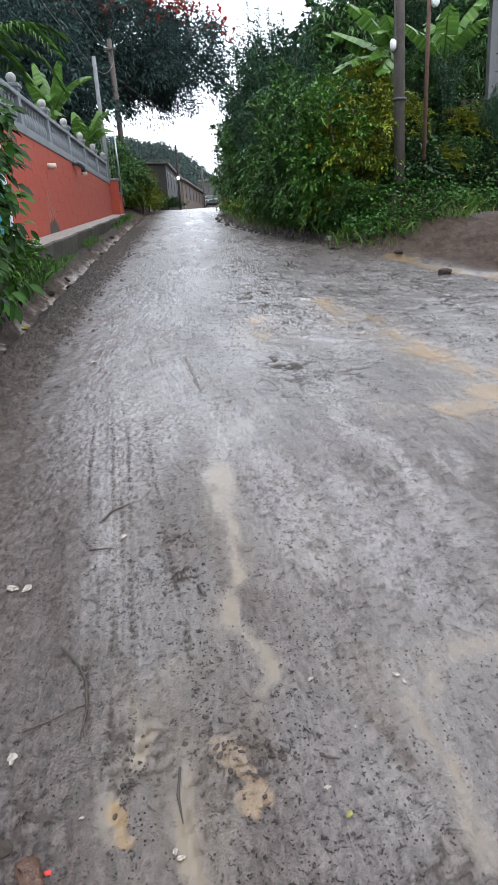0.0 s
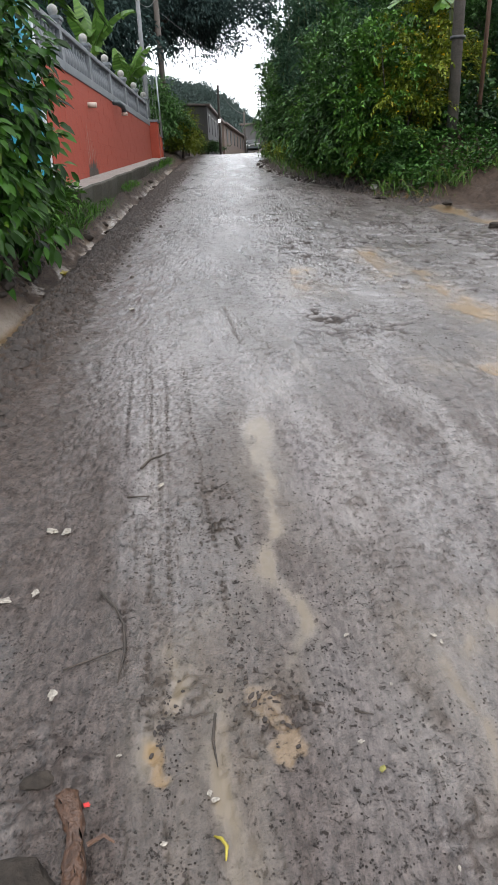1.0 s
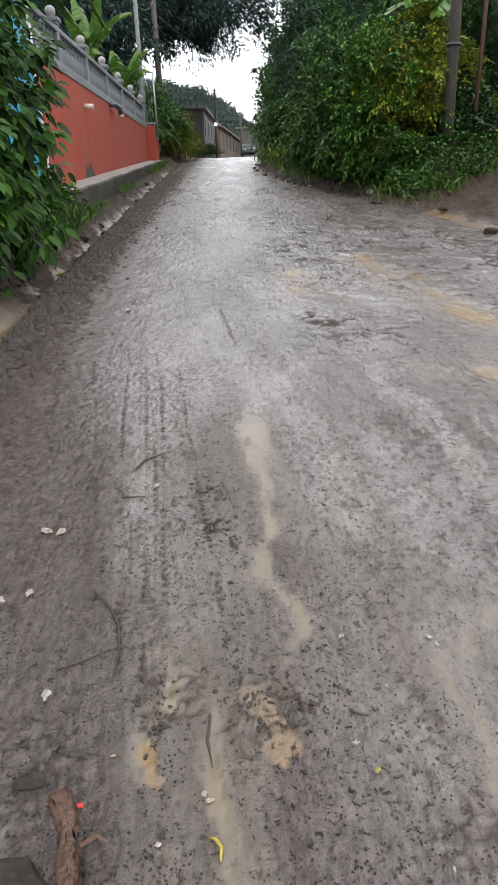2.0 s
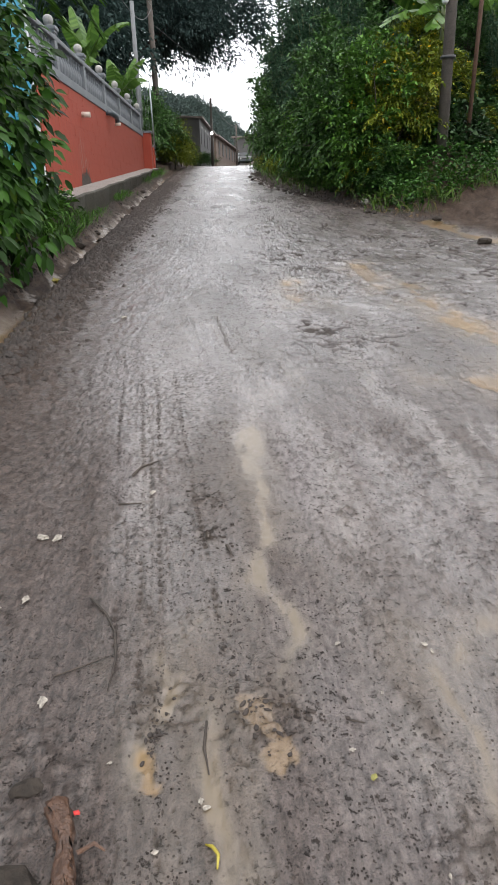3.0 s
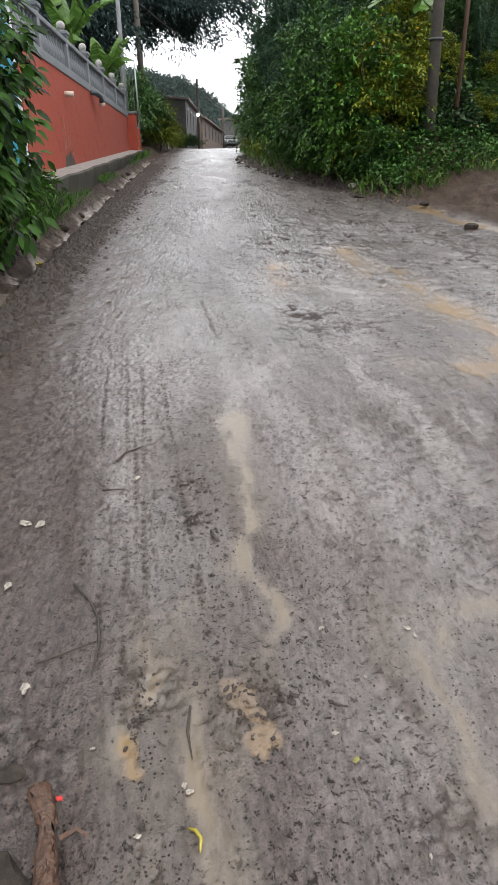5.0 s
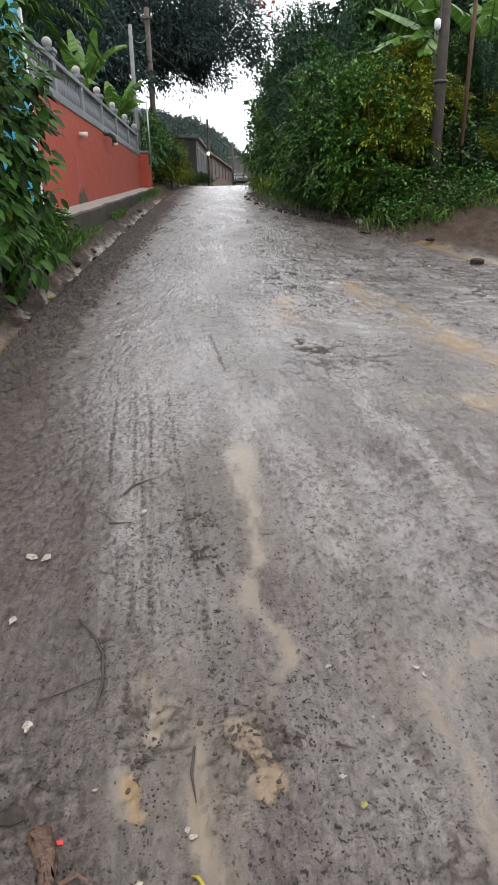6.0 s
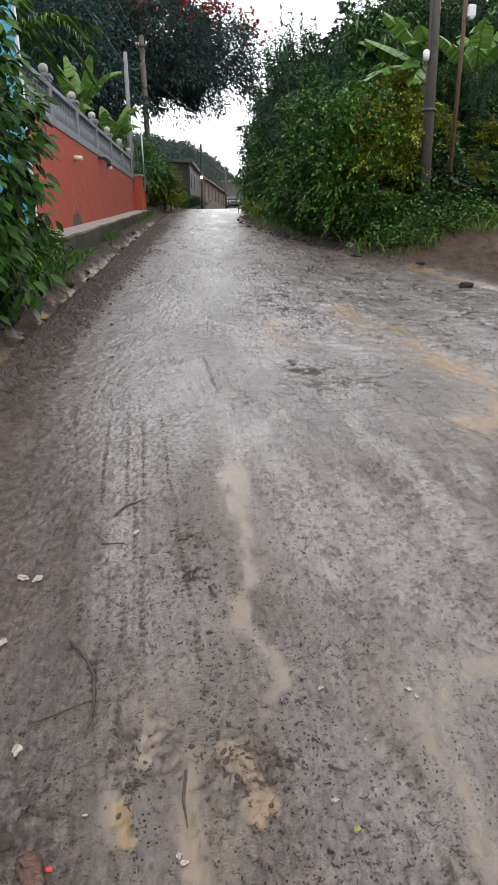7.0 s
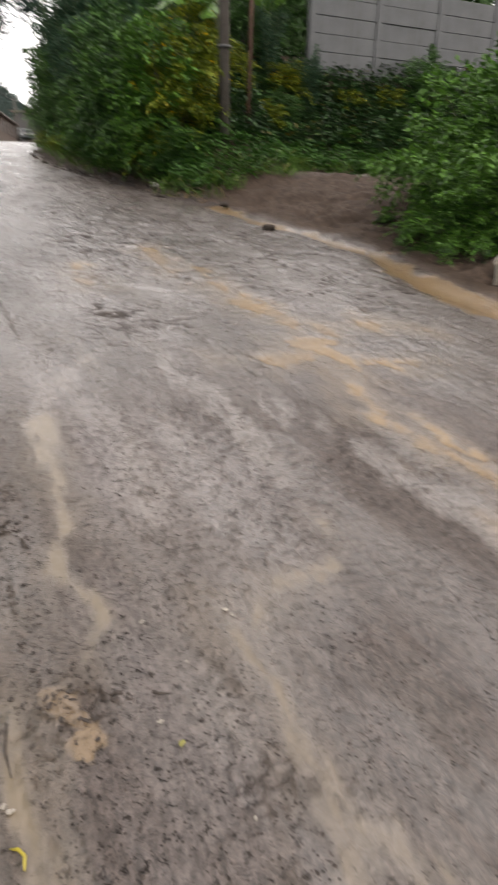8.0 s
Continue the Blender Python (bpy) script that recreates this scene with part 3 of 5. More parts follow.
    foam = gutter**2.2 * smooth(-0.12, 0.14, fbm(X * 6, Y * 2.6, 5, 0.65)) * smooth(6, 7, Y)
    film = np.clip(silt + ochre + stream + pool * 1.2, 0, 1)
    churn_shade = churn_shade * (1 - film) * road
    wetness = smooth(-0.15, 0.2, fbm(drawn * 2.6 + 31, Y * 0.9, 5, 0.6)) * 0.5 + 0.5 * wash + 0.3 * bands + 0.12 + 0.75 * smooth(2.2, 4.6, Y) + 0.15 * smooth(-0.05, 0.15, fbm(drawn * 9, Y * 1.4, 4, 0.6))
    wetness = np.clip(wetness, 0, 1) * (1 - berm * 0.7) * (1 - 0.3 * left * (1 - up))
    Z = Z + relief * (1 - 0.82 * film) * (1 - 0.4 * wash) * np.maximum(0.35 + 0.65 * road, patch) * (1 - smooth(40, 60, Y)) - 0.006 * silt - 0.007 * ochre + berm_r
    Z = Z + inside * 0.08 * fbm(X * 2, Y * 2, 4) + (1 - road) * 0.05 * fbm(X * 3, Y * 3, 4) * (1 - film)
    Z = Z + 7 * smooth(90, 260, np.hypot(X, Y)) * fbm(X * 0.02, Y * 0.02, 2)
    GRID.update(x=xs, y=ys, z=Z)
    nx, ny = len(xs), len(ys)
    idx = np.arange(nx * ny).reshape(ny, nx)
    quads = np.stack([idx[:-1, :-1], idx[:-1, 1:], idx[1:, 1:], idx[1:, :-1]], -1).reshape(-1, 4)
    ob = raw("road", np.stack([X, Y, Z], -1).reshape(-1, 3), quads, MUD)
    out = {
        "silt": np.clip(silt * (0.9 + 0.8 * fbm(X * 11, Y * 4, 5, 0.6)) + soft * 0.18 + 0.13 * bands + 0.16 * wash + 0.2 * pool + 0.2 * foam, 0, 1),
        "ochre": np.clip(ochre * (0.8 + 0.6 * fbm(X * 3, Y * 2, 3)) + stream * 0.6 + 0.45 * pool + 0.5 * foam, 0, 1),
        "loose": np.clip(berm * (0.75 + 0.8 * crumb) * smooth(2.5, 4.5, Y), 0, 1),
        "brown": np.clip(left * (0.8 + 0.9 * lump) + 0.4 * smooth(1.2, 2.6, X) + 0.15 * patch, 0, 1),
        # where the pale sheen is painted: the washes and the upper road
        "painted_sheen": np.clip(0.5 * wash + (0.42 + 0.9 * fbm(drawn * 2.4 + 2, Y * 0.7, 5, 0.6)) * (smooth(1.1, 3.4, Y) + 0.55 * smooth(-0.1, 0.2, X) * (1 - smooth(0.7, 1.1, X)) * (1 - smooth(2, 3.4, Y))) * smooth(-1.15, -0.55, X) * (1 - 0.4 * smooth(1, 2.6, X)) * (1 - 0.55 * smooth(0.45, 1.3, X) * (1 - smooth(3.2, 5, Y))) * (1 - patch), 0, 0.85) * road * (1 - berm),
        "churn_shade": np.clip(churn_shade, 0, 1),
        "wet": np.clip(wetness * 0.85 + film + 0.15 * foam, 0, 1),
        "rise": np.clip(np.maximum(1 - road, 0.6 * gutter) - film - 1.2 * foam, 0, 1),
    }
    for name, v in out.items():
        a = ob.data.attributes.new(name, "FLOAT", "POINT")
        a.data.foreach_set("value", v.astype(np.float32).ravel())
    return tagged(ob, "wet rutted grey-brown mud road with silt streams and ochre puddles", "road", kind="structure")


GRID = {}
build_ground()


def surface(x, y):
    """Height of the finished ground, between its vertices."""
    xs, ys, Z = GRID["x"], GRID["y"], GRID["z"]
    i, j = np.clip(np.searchsorted(xs, x) - 1, 0, len(xs) - 2), np.clip(np.searchsorted(ys, y) - 1, 0, len(ys) - 2)
    u, v = (x - xs[i]) / (xs[i + 1] - xs[i]), (y - ys[j]) / (ys[j + 1] - ys[j])
    return (Z[j, i] * (1 - u) + Z[j, i + 1] * u) * (1 - v) + (Z[j + 1, i] * (1 - u) + Z[j + 1, i + 1] * u) * v


def gz(x, y):
    return float(surface(np.array([float(x)]), np.array([float(y)]))[0])


# ---- foliage helpers ----
def unit(v):
    return v / np.maximum(np.linalg.norm(v, axis=-1, keepdims=True), 1e-9)


def leaf_arrays(at, ways, lengths, ratio, r, fold=0.25, droop=0.15, simple=False):
    """Vertices and triangles of leaves that start at `at` and grow along `ways`."""
    n = len(at)
    ways = unit(ways)
    side = unit(np.cross(ways, unit(r.normal(size=(n, 3)) * 0.45 + (0, 0, 1))))
    face = np.cross(side, ways)
    L = np.asarray(lengths)[:, None] * np.ones((n, 1))
    tip = at + ways * L - np.array((0, 0, 1)) * L * droop
    mid = at + ways * L * 0.5
    wing = side * L * ratio * 0.5
    lift = face * L * ratio * fold
    if simple:
        v = np.stack([at, mid + wing + lift, tip, mid - wing + lift], 1)
        f = np.array([(0, 1, 2), (0, 2, 3)])
    else:
        v = np.stack([at, mid + wing + lift, tip, mid - wing + lift, mid], 1)
        f = np.array([(0, 1, 4), (4, 1, 2), (4, 2, 3), (0, 4, 3)])
    k = v.shape[1]
    return v.reshape(-1, 3), (np.arange(n)[:, None, None] * k + f).reshape(-1, 3)


def clumps(centres, radii, per, r, middle=None, out=0.6, up=0.15):
    """Leaf starts and ways round clump centres."""
    off = r.normal(size=(len(centres), per, 3))
    off = unit(off) * (r.random((len(centres), per, 1)) ** 0.5)
    at = centres[:, None] + off * np.asarray(radii).reshape(-1, 1, 1) * np.array((1, 1, 0.75))
    ways = off + r.normal(size=off.shape) * 0.5 + np.array((0, 0, up))
    if middle is not None:
        ways = ways + out * unit(centres - middle)[:, None]
    return at.reshape(-1, 3), ways.reshape(-1, 3)


def shell(count, size, r, low=-0.35, ragged=0.25):
    """Clump centres over an uneven dome of the given half-axes."""
    d = unit(r.normal(size=(count * 2, 3)))
    d = d[d[:, 2] > low][:count]
    k = 1 + ragged * (r.random((len(d), 1)) - 0.5) * 2
    k[: len(d) // 4] *= r.uniform(0.35, 0.8, (len(d) // 4, 1))
    return d * np.asarray(size) * k


def limbs(parent, base, tops, r, thick, material_=None, name="trunk"):
    """A tapered trunk that forks into limbs towards the given tops."""
    base = np.asarray(base, float)
    fork = base + (np.mean(tops, 0) - base) * 0.45
    bend = (base + fork) / 2 + r.normal(size=3) * 0.06 * np.linalg.norm(fork - base)
    bm = tube([base - (0, 0, 0.15), bend, fork], [thick, thick * 0.8, thick * 0.65], 9)
    for t in tops:
        m = (fork + t) / 2 + r.normal(size=3) * 0.08 * np.linalg.norm(t - fork)
        tube([fork, m, t], [thick * 0.5, thick * 0.32, thick * 0.1], 6, bm)
    return part(name, bm, material_ or BARK, parent, smooth=True)


def spray_leaves(c, middle, count, reach, leaf, r, per=15):
    """Leaves set left and right along twigs that arch out of the crown and hang over."""
    s = c[r.integers(0, len(c), count)]
    d = unit(unit(s - middle) + r.normal(size=s.shape) * 0.35 + (0, 0, 0.25))
    side = unit(np.cross(d, np.array((0.0, 0.0, 1.0))))
    long_ = reach * r.uniform(0.5, 1.4, (count, 1, 1))
    u = np.linspace(0.1, 1, per)[None, :, None]
    at = s[:, None] + d[:, None] * long_ * u - np.array((0, 0, 1)) * long_ * 0.6 * u * u
    flip = np.where(np.arange(per) % 2, 1.0, -1.0)[None, :, None]
    ways = d[:, None] * 0.7 + side[:, None] * flip * 0.8 - np.array((0, 0, 0.9)) * u + r.normal(size=at.shape) * 0.2
    return at.reshape(-1, 3), ways.reshape(-1, 3), (leaf * (1.25 - 0.5 * u) * r.uniform(0.7, 1.3, (count, per, 1))).ravel()


def plant(name, place, size, lift, material_, label, category, seed, count=46, per=40, leaf=0.09, ratio=0.5, clump=0.3, thick=0.05,
          blossom=None, blossoms=0, simple=True, ragged=0.42, low=-0.5, droop=0.2, group="", up=0.15, petal=0.55, sprays=0, reach=0.45, heads=0):
    """A shrub or tree: forked stems and a crown of many separate leaves in clumps."""
    r = rng(seed)
    t = thing(name, place, label, category, group)
    middle = np.array((0, 0, lift))
    c = shell(count, size, r, low, ragged) + middle
    picks = c[r.choice(len(c), min(7, len(c)), replace=False)]
    limbs(t, (0, 0, 0), picks, r, thick)
    at, ways = clumps(c, clump * r.uniform(0.7, 1.35, len(c)), per, r, middle, up=up)
    size_ = leaf * r.uniform(0.6, 1.4, len(at))
    if sprays:
        a2, w2, s2 = spray_leaves(c, middle, sprays, reach, leaf, r)
        at, ways, size_ = np.concatenate([at, a2]), np.concatenate([ways, w2]), np.concatenate([size_, s2])
    v, f = leaf_arrays(at, ways, size_, ratio, r, droop=droop, simple=simple)
    raw("crown", v, f, material_, t, smooth=False)
    if blossom:
        top = c[c[:, 2] > middle[2] - 0.25 * size[2]]
        if heads:
            top = top[np.argsort(-top[:, 2])[: len(top) // 3]]
            top = top[r.choice(len(top), heads, replace=False)]
        b = top[r.choice(len(top), blossoms)] + r.normal(size=(blossoms, 3)) * clump * 0.5
        b = b + unit(b - middle) * clump * 0.6
        at = np.repeat(b, 5, 0)
        v, f = leaf_arrays(at, r.normal(size=at.shape) + (0, 0, 0.6), np.full(len(at), leaf * petal), 0.8, r, simple=True)
        raw("blossom", v, f, blossom, t, "small bright blossoms", smooth=False)
    return t


def again(ob, x, y, rz, scale=1.0, tall=1.0, sink=0.05):
    return copy_thing(ob, pose(x, y, gz(x, y) - sink, 0, 0, rz) @ Matrix.Diagonal((scale, scale, scale * tall, 1)))


def blade(length, width, arch, lean, segs=10, tears=0, r=None):
    """A long arching leaf blade with a folded midrib, growing from the origin along +x; width follows a spindle."""
    v, f = [], []
    for k in range(segs + 1):
        u = k / segs
        ang = lean - arch * u
        if k == 0:
            px, pz = 0.0, 0.0
        else:
            px, pz = px + length / segs * math.cos(ang), pz + length / segs * math.sin(ang)
        w = width * (math.sin(math.pi * min(1, 0.06 + 0.94 * u) ** 0.8) ** 0.7 if u < 1 else 0.02) * 0.5
        cut = 1.0 if not tears or r is None else r.uniform(1 - tears, 1.0)
        v += [(px, -w * cut, pz - 0.3 * w), (px, 0, pz), (px, w * cut, pz - 0.3 * w)]
    for k in range(segs):
        a = 3 * k
        f += [(a, a + 3, a + 4, a + 1), (a + 1, a + 4, a + 5, a + 2)]
    return np.array(v), f


def torn_leaf(length, width, arch, lean, r, strips=26):
    """A banana leaf: a curved midrib with torn strips on both sides, each hanging a little differently."""
    spine, px, pz = [(0.0, 0.0)], 0.0, 0.0
    for k in range(strips):
        ang = lean - arch * ((k + 1) / strips) ** 1.2
        px, pz = px + length / strips * math.cos(ang), pz + length / strips * math.sin(ang)
        spine.append((px, pz))
    v, f = [], []
    for s in (-1, 1):
        hang = 0.35
        for k in range(2, strips):
            u = k / strips
            w = width * 0.5 * min(1, 3.2 * (u - 0.05)) * (1 - max(0, u - 0.55) ** 2 * 3.6)
            if r.random() < 0.28:
                hang = r.uniform(0.1, 0.9)
            (x0, z0), (x1, z1) = spine[k], spine[k + 1]
            fx = 0.3 * w
            a = len(v)
            v += [(x0, 0, z0), (x1, 0, z1), (x1 + fx, s * w * (1 - 0.3 * hang), z1 - hang * w), (x0 + fx, s * w * (1 - 0.3 * hang), z0 - hang * w)]
            f.append((a, a + 1, a + 2, a + 3))
    for k in range(strips):
        (x0, z0), (x1, z1) = spine[k], spine[k + 1]
        t0, t1 = 0.018 * (1 - k / strips) + 0.004, 0.018 * (1 - (k + 1) / strips) + 0.004
        a = len(v)
        v += [(x0, -t0, z0 - 0.008), (x1, -t1, z1 - 0.008), (x1, t1, z1 - 0.008), (x0, t0, z0 - 0.008)]
        f.append((a, a + 1, a + 2, a + 3))
    return np.array(v), f


def banana(place, height, label, seed, count=7, length=1.9, group="banana plants", heading=None, rise=(0.8, 1.5)):
    r = rng(seed)
    t = thing("banana_plant", place, label, "banana plant", group)
    part("stem", tube([(0, 0, -0.2), (0.03, 0, height * 0.5), (0.0, 0.03, height)], [0.12, 0.1, 0.07], 10), STEM, t, smooth=True)
    for k in range(count):
        turn = (360 / count * k + r.uniform(-25, 25)) if heading is None else heading + r.uniform(-75, 75)
        v, f = torn_leaf(length * r.uniform(0.75, 1.15), 0.52 * r.uniform(0.8, 1.15), r.uniform(0.5, 1.7) * min(1, rise[1] / 1.2), r.uniform(*rise), r)
        m = pose(0, 0, height - 0.05 * k, 0, 0, turn)
        v = np.array([m @ Vector(p) for p in v])
        raw("leaf", v, f, LEAF_BANANA, t, smooth=False)
    return t


def palm(place, height, label, seed, fronds=12, length=2.2):
    r = rng(seed)
    t = thing("palm_tree", place, label, "palm tree")
    part("trunk", tube([(0, 0, -0.2), (0.08, 0, height * 0.5), (0, 0, height)], [0.16, 0.13, 0.11], 10), BARK, t, smooth=True)
    for k in range(fronds):
        v, f = blade(length * r.uniform(0.8, 1.1), 0.03, r.uniform(0.9, 1.9), r.uniform(0.3, 1.25), 14)
        spine = v[1::3]
        s = np.repeat(spine[2:], 4, 0) + r.normal(size=((len(spine) - 2) * 4, 3)) * 0.02
        d = np.tile(np.array([(0.5, 0.9, -0.25), (0.5, -0.9, -0.25), (0.6, 0.8, -0.4), (0.6, -0.8, -0.4)]), (len(spine) - 2, 1))
        v, f = leaf_arrays(s, d, np.full(len(s), 0.42), 0.09, r, simple=True, droop=0.35)
        m = pose(0, 0, height, 0, 0, 360 / fronds * k + r.uniform(-12, 12))
        raw("frond", np.array([m @ Vector(p) for p in v]), f, LEAF_SHRUB, t, smooth=False)
    return t


def tufts(name, spots, label, material_, seed, height=0.35, per=26, spread=0.09):
    """Grass tufts as one piece of stuff."""
    r = rng(seed)
    at = np.repeat(np.array(spots, float), per, 0) + r.normal(size=(len(spots) * per, 3)) * (spread, spread, 0)
    ways = r.normal(size=at.shape) * (0.5, 0.5, 0.1) + (0, 0, 1)
    v, f = leaf_arrays(at, ways, height * r.uniform(0.4, 1.3, len(at)), 0.06, r, simple=False, droop=0.3)
    ob = raw(name, v, f, material_, None, smooth=False)
    return tagged(ob, label, "grass", kind="stuff")


def creepers(name, spots, label, material_, seed, leaf=0.1, lift=0.15):
    r = rng(seed)
    at = np.array(spots, float) + np.stack([np.zeros(len(spots)), np.zeros(len(spots)), r.random(len(spots)) * lift], 1)
    ways = r.normal(size=at.shape) * (1, 1, 0.3) + (-0.25, -0.25, 0.35)
    v, f = leaf_arrays(at, ways, leaf * r.uniform(0.6, 1.4, len(at)), 0.75, r, simple=True)
    return tagged(raw(name, v, f, material_, None, smooth=False), label, "creeper", kind="stuff")


# ---- the walled plot on the road's west side ----
WALL_X, WALL_TOP, WALL_A, WALL_B = -2.8, 3.38, 10.92, 24.1
wall = thing("wall_west", (WALL_X - 0.12, (WALL_A + WALL_B) / 2, 0), "red-painted block wall with level top and damp stain", "wall", kind="structure")
core = part("core", box(0.2, WALL_B - WALL_A, WALL_TOP - 0.6, (-0.012, 0, (WALL_TOP + 0.6) / 2)), RED, wall)
block_bm = box(0.03, 0.3992, 0.1992, (0, 0, 0), 0.0009)
first_block = part("block", block_bm, RED, wall)
used = False
for course in range(10):
    z = WALL_TOP - 0.1 - 0.2 * course
    y = WALL_A + (0.2 if course % 2 else 0.1)
    while y < WALL_B - 0.2:
        if z > gz(WALL_X, y) + 0.05:
            ob = first_block if not used else new("block", first_block.data)
            used = True
            ob.parent = wall
            ob.location = (0.1 + 0.0012 * math.sin(37 * y + 11 * z), y - (WALL_A + WALL_B) / 2, z)
            ob.scale = (1, 0.5 if y < WALL_A + 0.15 else 1, 1)
        y += 0.3 if y < WALL_A + 0.15 else 0.4

stain_r = rng(3)
sv, sf = [], []
for k in range(26):
    u = k / 25
    w = 0.3 * (1 - (2 * u - 1) ** 2) ** 0.5
    top = 0.06 + 0.24 * (1 - abs(2 * u - 1) ** 5) * stain_r.uniform(0.25, 1.2)
    sv += [(0, 1.0 * (u - 0.5), -0.05), (0, 0.92 * (u - 0.5), top)]
for k in range(25):
    sf.append((2 * k, 2 * k + 2, 2 * k + 3, 2 * k + 1))
stain = raw("stain", np.array(sv), sf, STAIN, wall, "dark damp moss stain at the foot")
stain.location = (0.1185, 13.9 - (WALL_A + WALL_B) / 2, 1.74)

for dy, w, low_, high_ in [(-0.34, 0.035, 0.2, 0.72), (-0.2, 0.05, 0.3, 1.0), (0.02, 0.03, 0.34, 0.85), (0.18, 0.045, 0.3, 0.62), (0.36, 0.03, 0.2, 0.5)]:
    drip = []
    for k in range(9):
        u = k / 8
        half = 0.5 * w * (1.25 - u) * (1 + 0.35 * math.sin(9 * u + 20 * dy))
        drip += [(0, dy - half + 0.012 * math.sin(6 * u), low_ + (high_ - low_) * u), (0, dy + half + 0.012 * math.sin(6 * u), low_ + (high_ - low_) * u)]
    streak = raw("lime_streak", np.array(drip), [(2 * k, 2 * k + 1, 2 * k + 3, 2 * k + 2) for k in range(8)], LIME, wall, "pale lime streak running down the paint")
    streak.location = (0.1195, 13.9 - (WALL_A + WALL_B) / 2, 1.74)

pil = thing("gate_pillar", (-2.72, 24.35, 1.9), "red-painted gate pillar at the wall's end", "pillar", "gate pillars")
part("shaft", box(0.34, 0.42, 1.75, (0, 0, 0.72), 0.012), RED, pil)
part("cap", box(0.4, 0.48, 0.07, (0, 0, 1.63), 0.012), GREYPAINT, pil)
copy_thing(pil, pose(-2.72, 25.6, 1.75) @ Matrix.Diagonal((0.8, 0.8, 0.86, 1)))

# balustrade
bal = thing("balustrade", (WALL_X - 0.12, 0, WALL_TOP), "grey-painted concrete balustrade with ball-topped posts", "balustrade")
part("base_beam", box(0.27, WALL_B - WALL_A, 0.15, (0, (WALL_A + WALL_B) / 2, 0.075), 0.012), GREYPAINT, bal)
part("top_rail", box(0.2, WALL_B - WALL_A, 0.08, (0, (WALL_A + WALL_B) / 2, 0.66), 0.015), GREYPAINT, bal)
POSTS = [12.68, 14.98, 17.26, 19.52, 21.8, 24.0]
post_me = box(0.19, 0.19, 0.62, (0, 0, 0.15 + 0.31), 0.01)
post = part("post", post_me, GREYPAINT, bal)
cap = part("cap", box(0.27, 0.27, 0.06, (0, 0, 0.8), 0.012, box(0.22, 0.22, 0.05, (0, 0, 0.75), 0.01)), GREYPAINT, post)
ball = part("ball", lathe([(0.03, 0.82), (0.05, 0.84), (0.05, 0.85)] + [(0.088 * math.sin(a), 0.925 - 0.088 * math.cos(a)) for a in np.linspace(0.6, math.pi - 0.05, 9)], 16), CONCRETE, post, "pale round ball", True)
for k, y in enumerate(POSTS):
    if k == 0:
        post.location = (0, y, 0)
    else:
        p2 = new("post", post.data)
        p2.parent, p2.location = bal, (0, y, 0)
        for child in (cap, ball):
            c2 = new(child.name.split(".")[0], child.data)
            c2.parent = p2
baluster_me = lathe([(0.06, 0.15), (0.06, 0.18), (0.035, 0.2), (0.055, 0.25), (0.07, 0.31), (0.062, 0.38), (0.036, 0.46), (0.03, 0.5), (0.045, 0.54), (0.032, 0.57), (0.055, 0.6), (0.055, 0.62)], 10)
baluster = part("baluster", baluster_me, GREYPAINT, bal, smooth=True)
started = False
for a, b in zip([10.92] + POSTS, POSTS):
    n = max(2, round((b - a) / 0.225))
    for k in range(1, n):
        ob = baluster if not started else new("baluster", baluster.data)
        started = True
        ob.parent, ob.location = bal, (0, a + (b - a) * k / n, 0)

# drain stubs through the wall
stub = thing("drain_pipe", (WALL_X, 14.1, 3.03), "short pale plastic drain stub in the red wall", "pipe", "drain stubs")
part("pipe", tube([(-0.05, 0, 0), (0.16, 0, -0.01)], 0.05, 12), PALEPVC, stub, smooth=True)
elbow = thing("drain_pipe", (WALL_X, 17.15, 3.33), "dark plastic drain elbow in the red wall", "pipe", "drain stubs")
part("pipe", tube([(-0.05, -0.12, 0.04), (0.1, -0.1, 0.03), (0.16, 0.3, 0.0), (0.16, 0.42, -0.06), (0.16, 0.46, -0.17)], 0.06, 10), DARKPIPE, elbow, smooth=True)
part("collar", tube([(0.16, 0.46, -0.13), (0.16, 0.465, -0.2)], 0.075, 12), PALEPVC, elbow, smooth=True)

# pavement slab along the wall, on its kerb
pav = bmesh.new()
prof = []
seg = 28
for k in range(seg + 1):
    y = 10.5 + (24.9 - 10.5) * k / seg
    zt = 1.52 + 0.062 * (y - 10.5)
    xo = -2.33 - 0.1 * k / seg + 0.03 * math.sin(2.1 * y) + 0.02 * math.sin(5.3 * y)
    prof.append([pav.verts.new(p) for p in ((-2.805, y, zt + 0.02), (xo - 0.02, y, zt), (xo, y, zt - 0.03), (xo - 0.01, y, zt - 0.14), (xo - 0.08, y, zt - 0.7), (-2.805, y, zt - 0.7))])
for a, b in zip(prof, prof[1:]):
    for k in range(6):
        pav.faces.new((a[k], a[(k + 1) % 6], b[(k + 1) % 6], b[k]))
pav.faces.new(prof[0][::-1])
pav.faces.new(prof[-1])
bmesh.ops.recalc_face_normals(pav, faces=pav.faces)
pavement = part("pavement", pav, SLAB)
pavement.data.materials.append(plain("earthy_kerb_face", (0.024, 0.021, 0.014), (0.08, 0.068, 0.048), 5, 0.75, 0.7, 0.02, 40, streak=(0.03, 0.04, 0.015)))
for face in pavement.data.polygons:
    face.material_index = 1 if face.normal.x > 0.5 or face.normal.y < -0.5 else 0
tagged(pavement, "worn concrete pavement slab below the red wall", "pavement", kind="structure")

# turquoise house at the wall's near end
house = thing("blue_house", (-6.2, 7.4, 0.8), "turquoise-painted house with a white corner strip", "house")
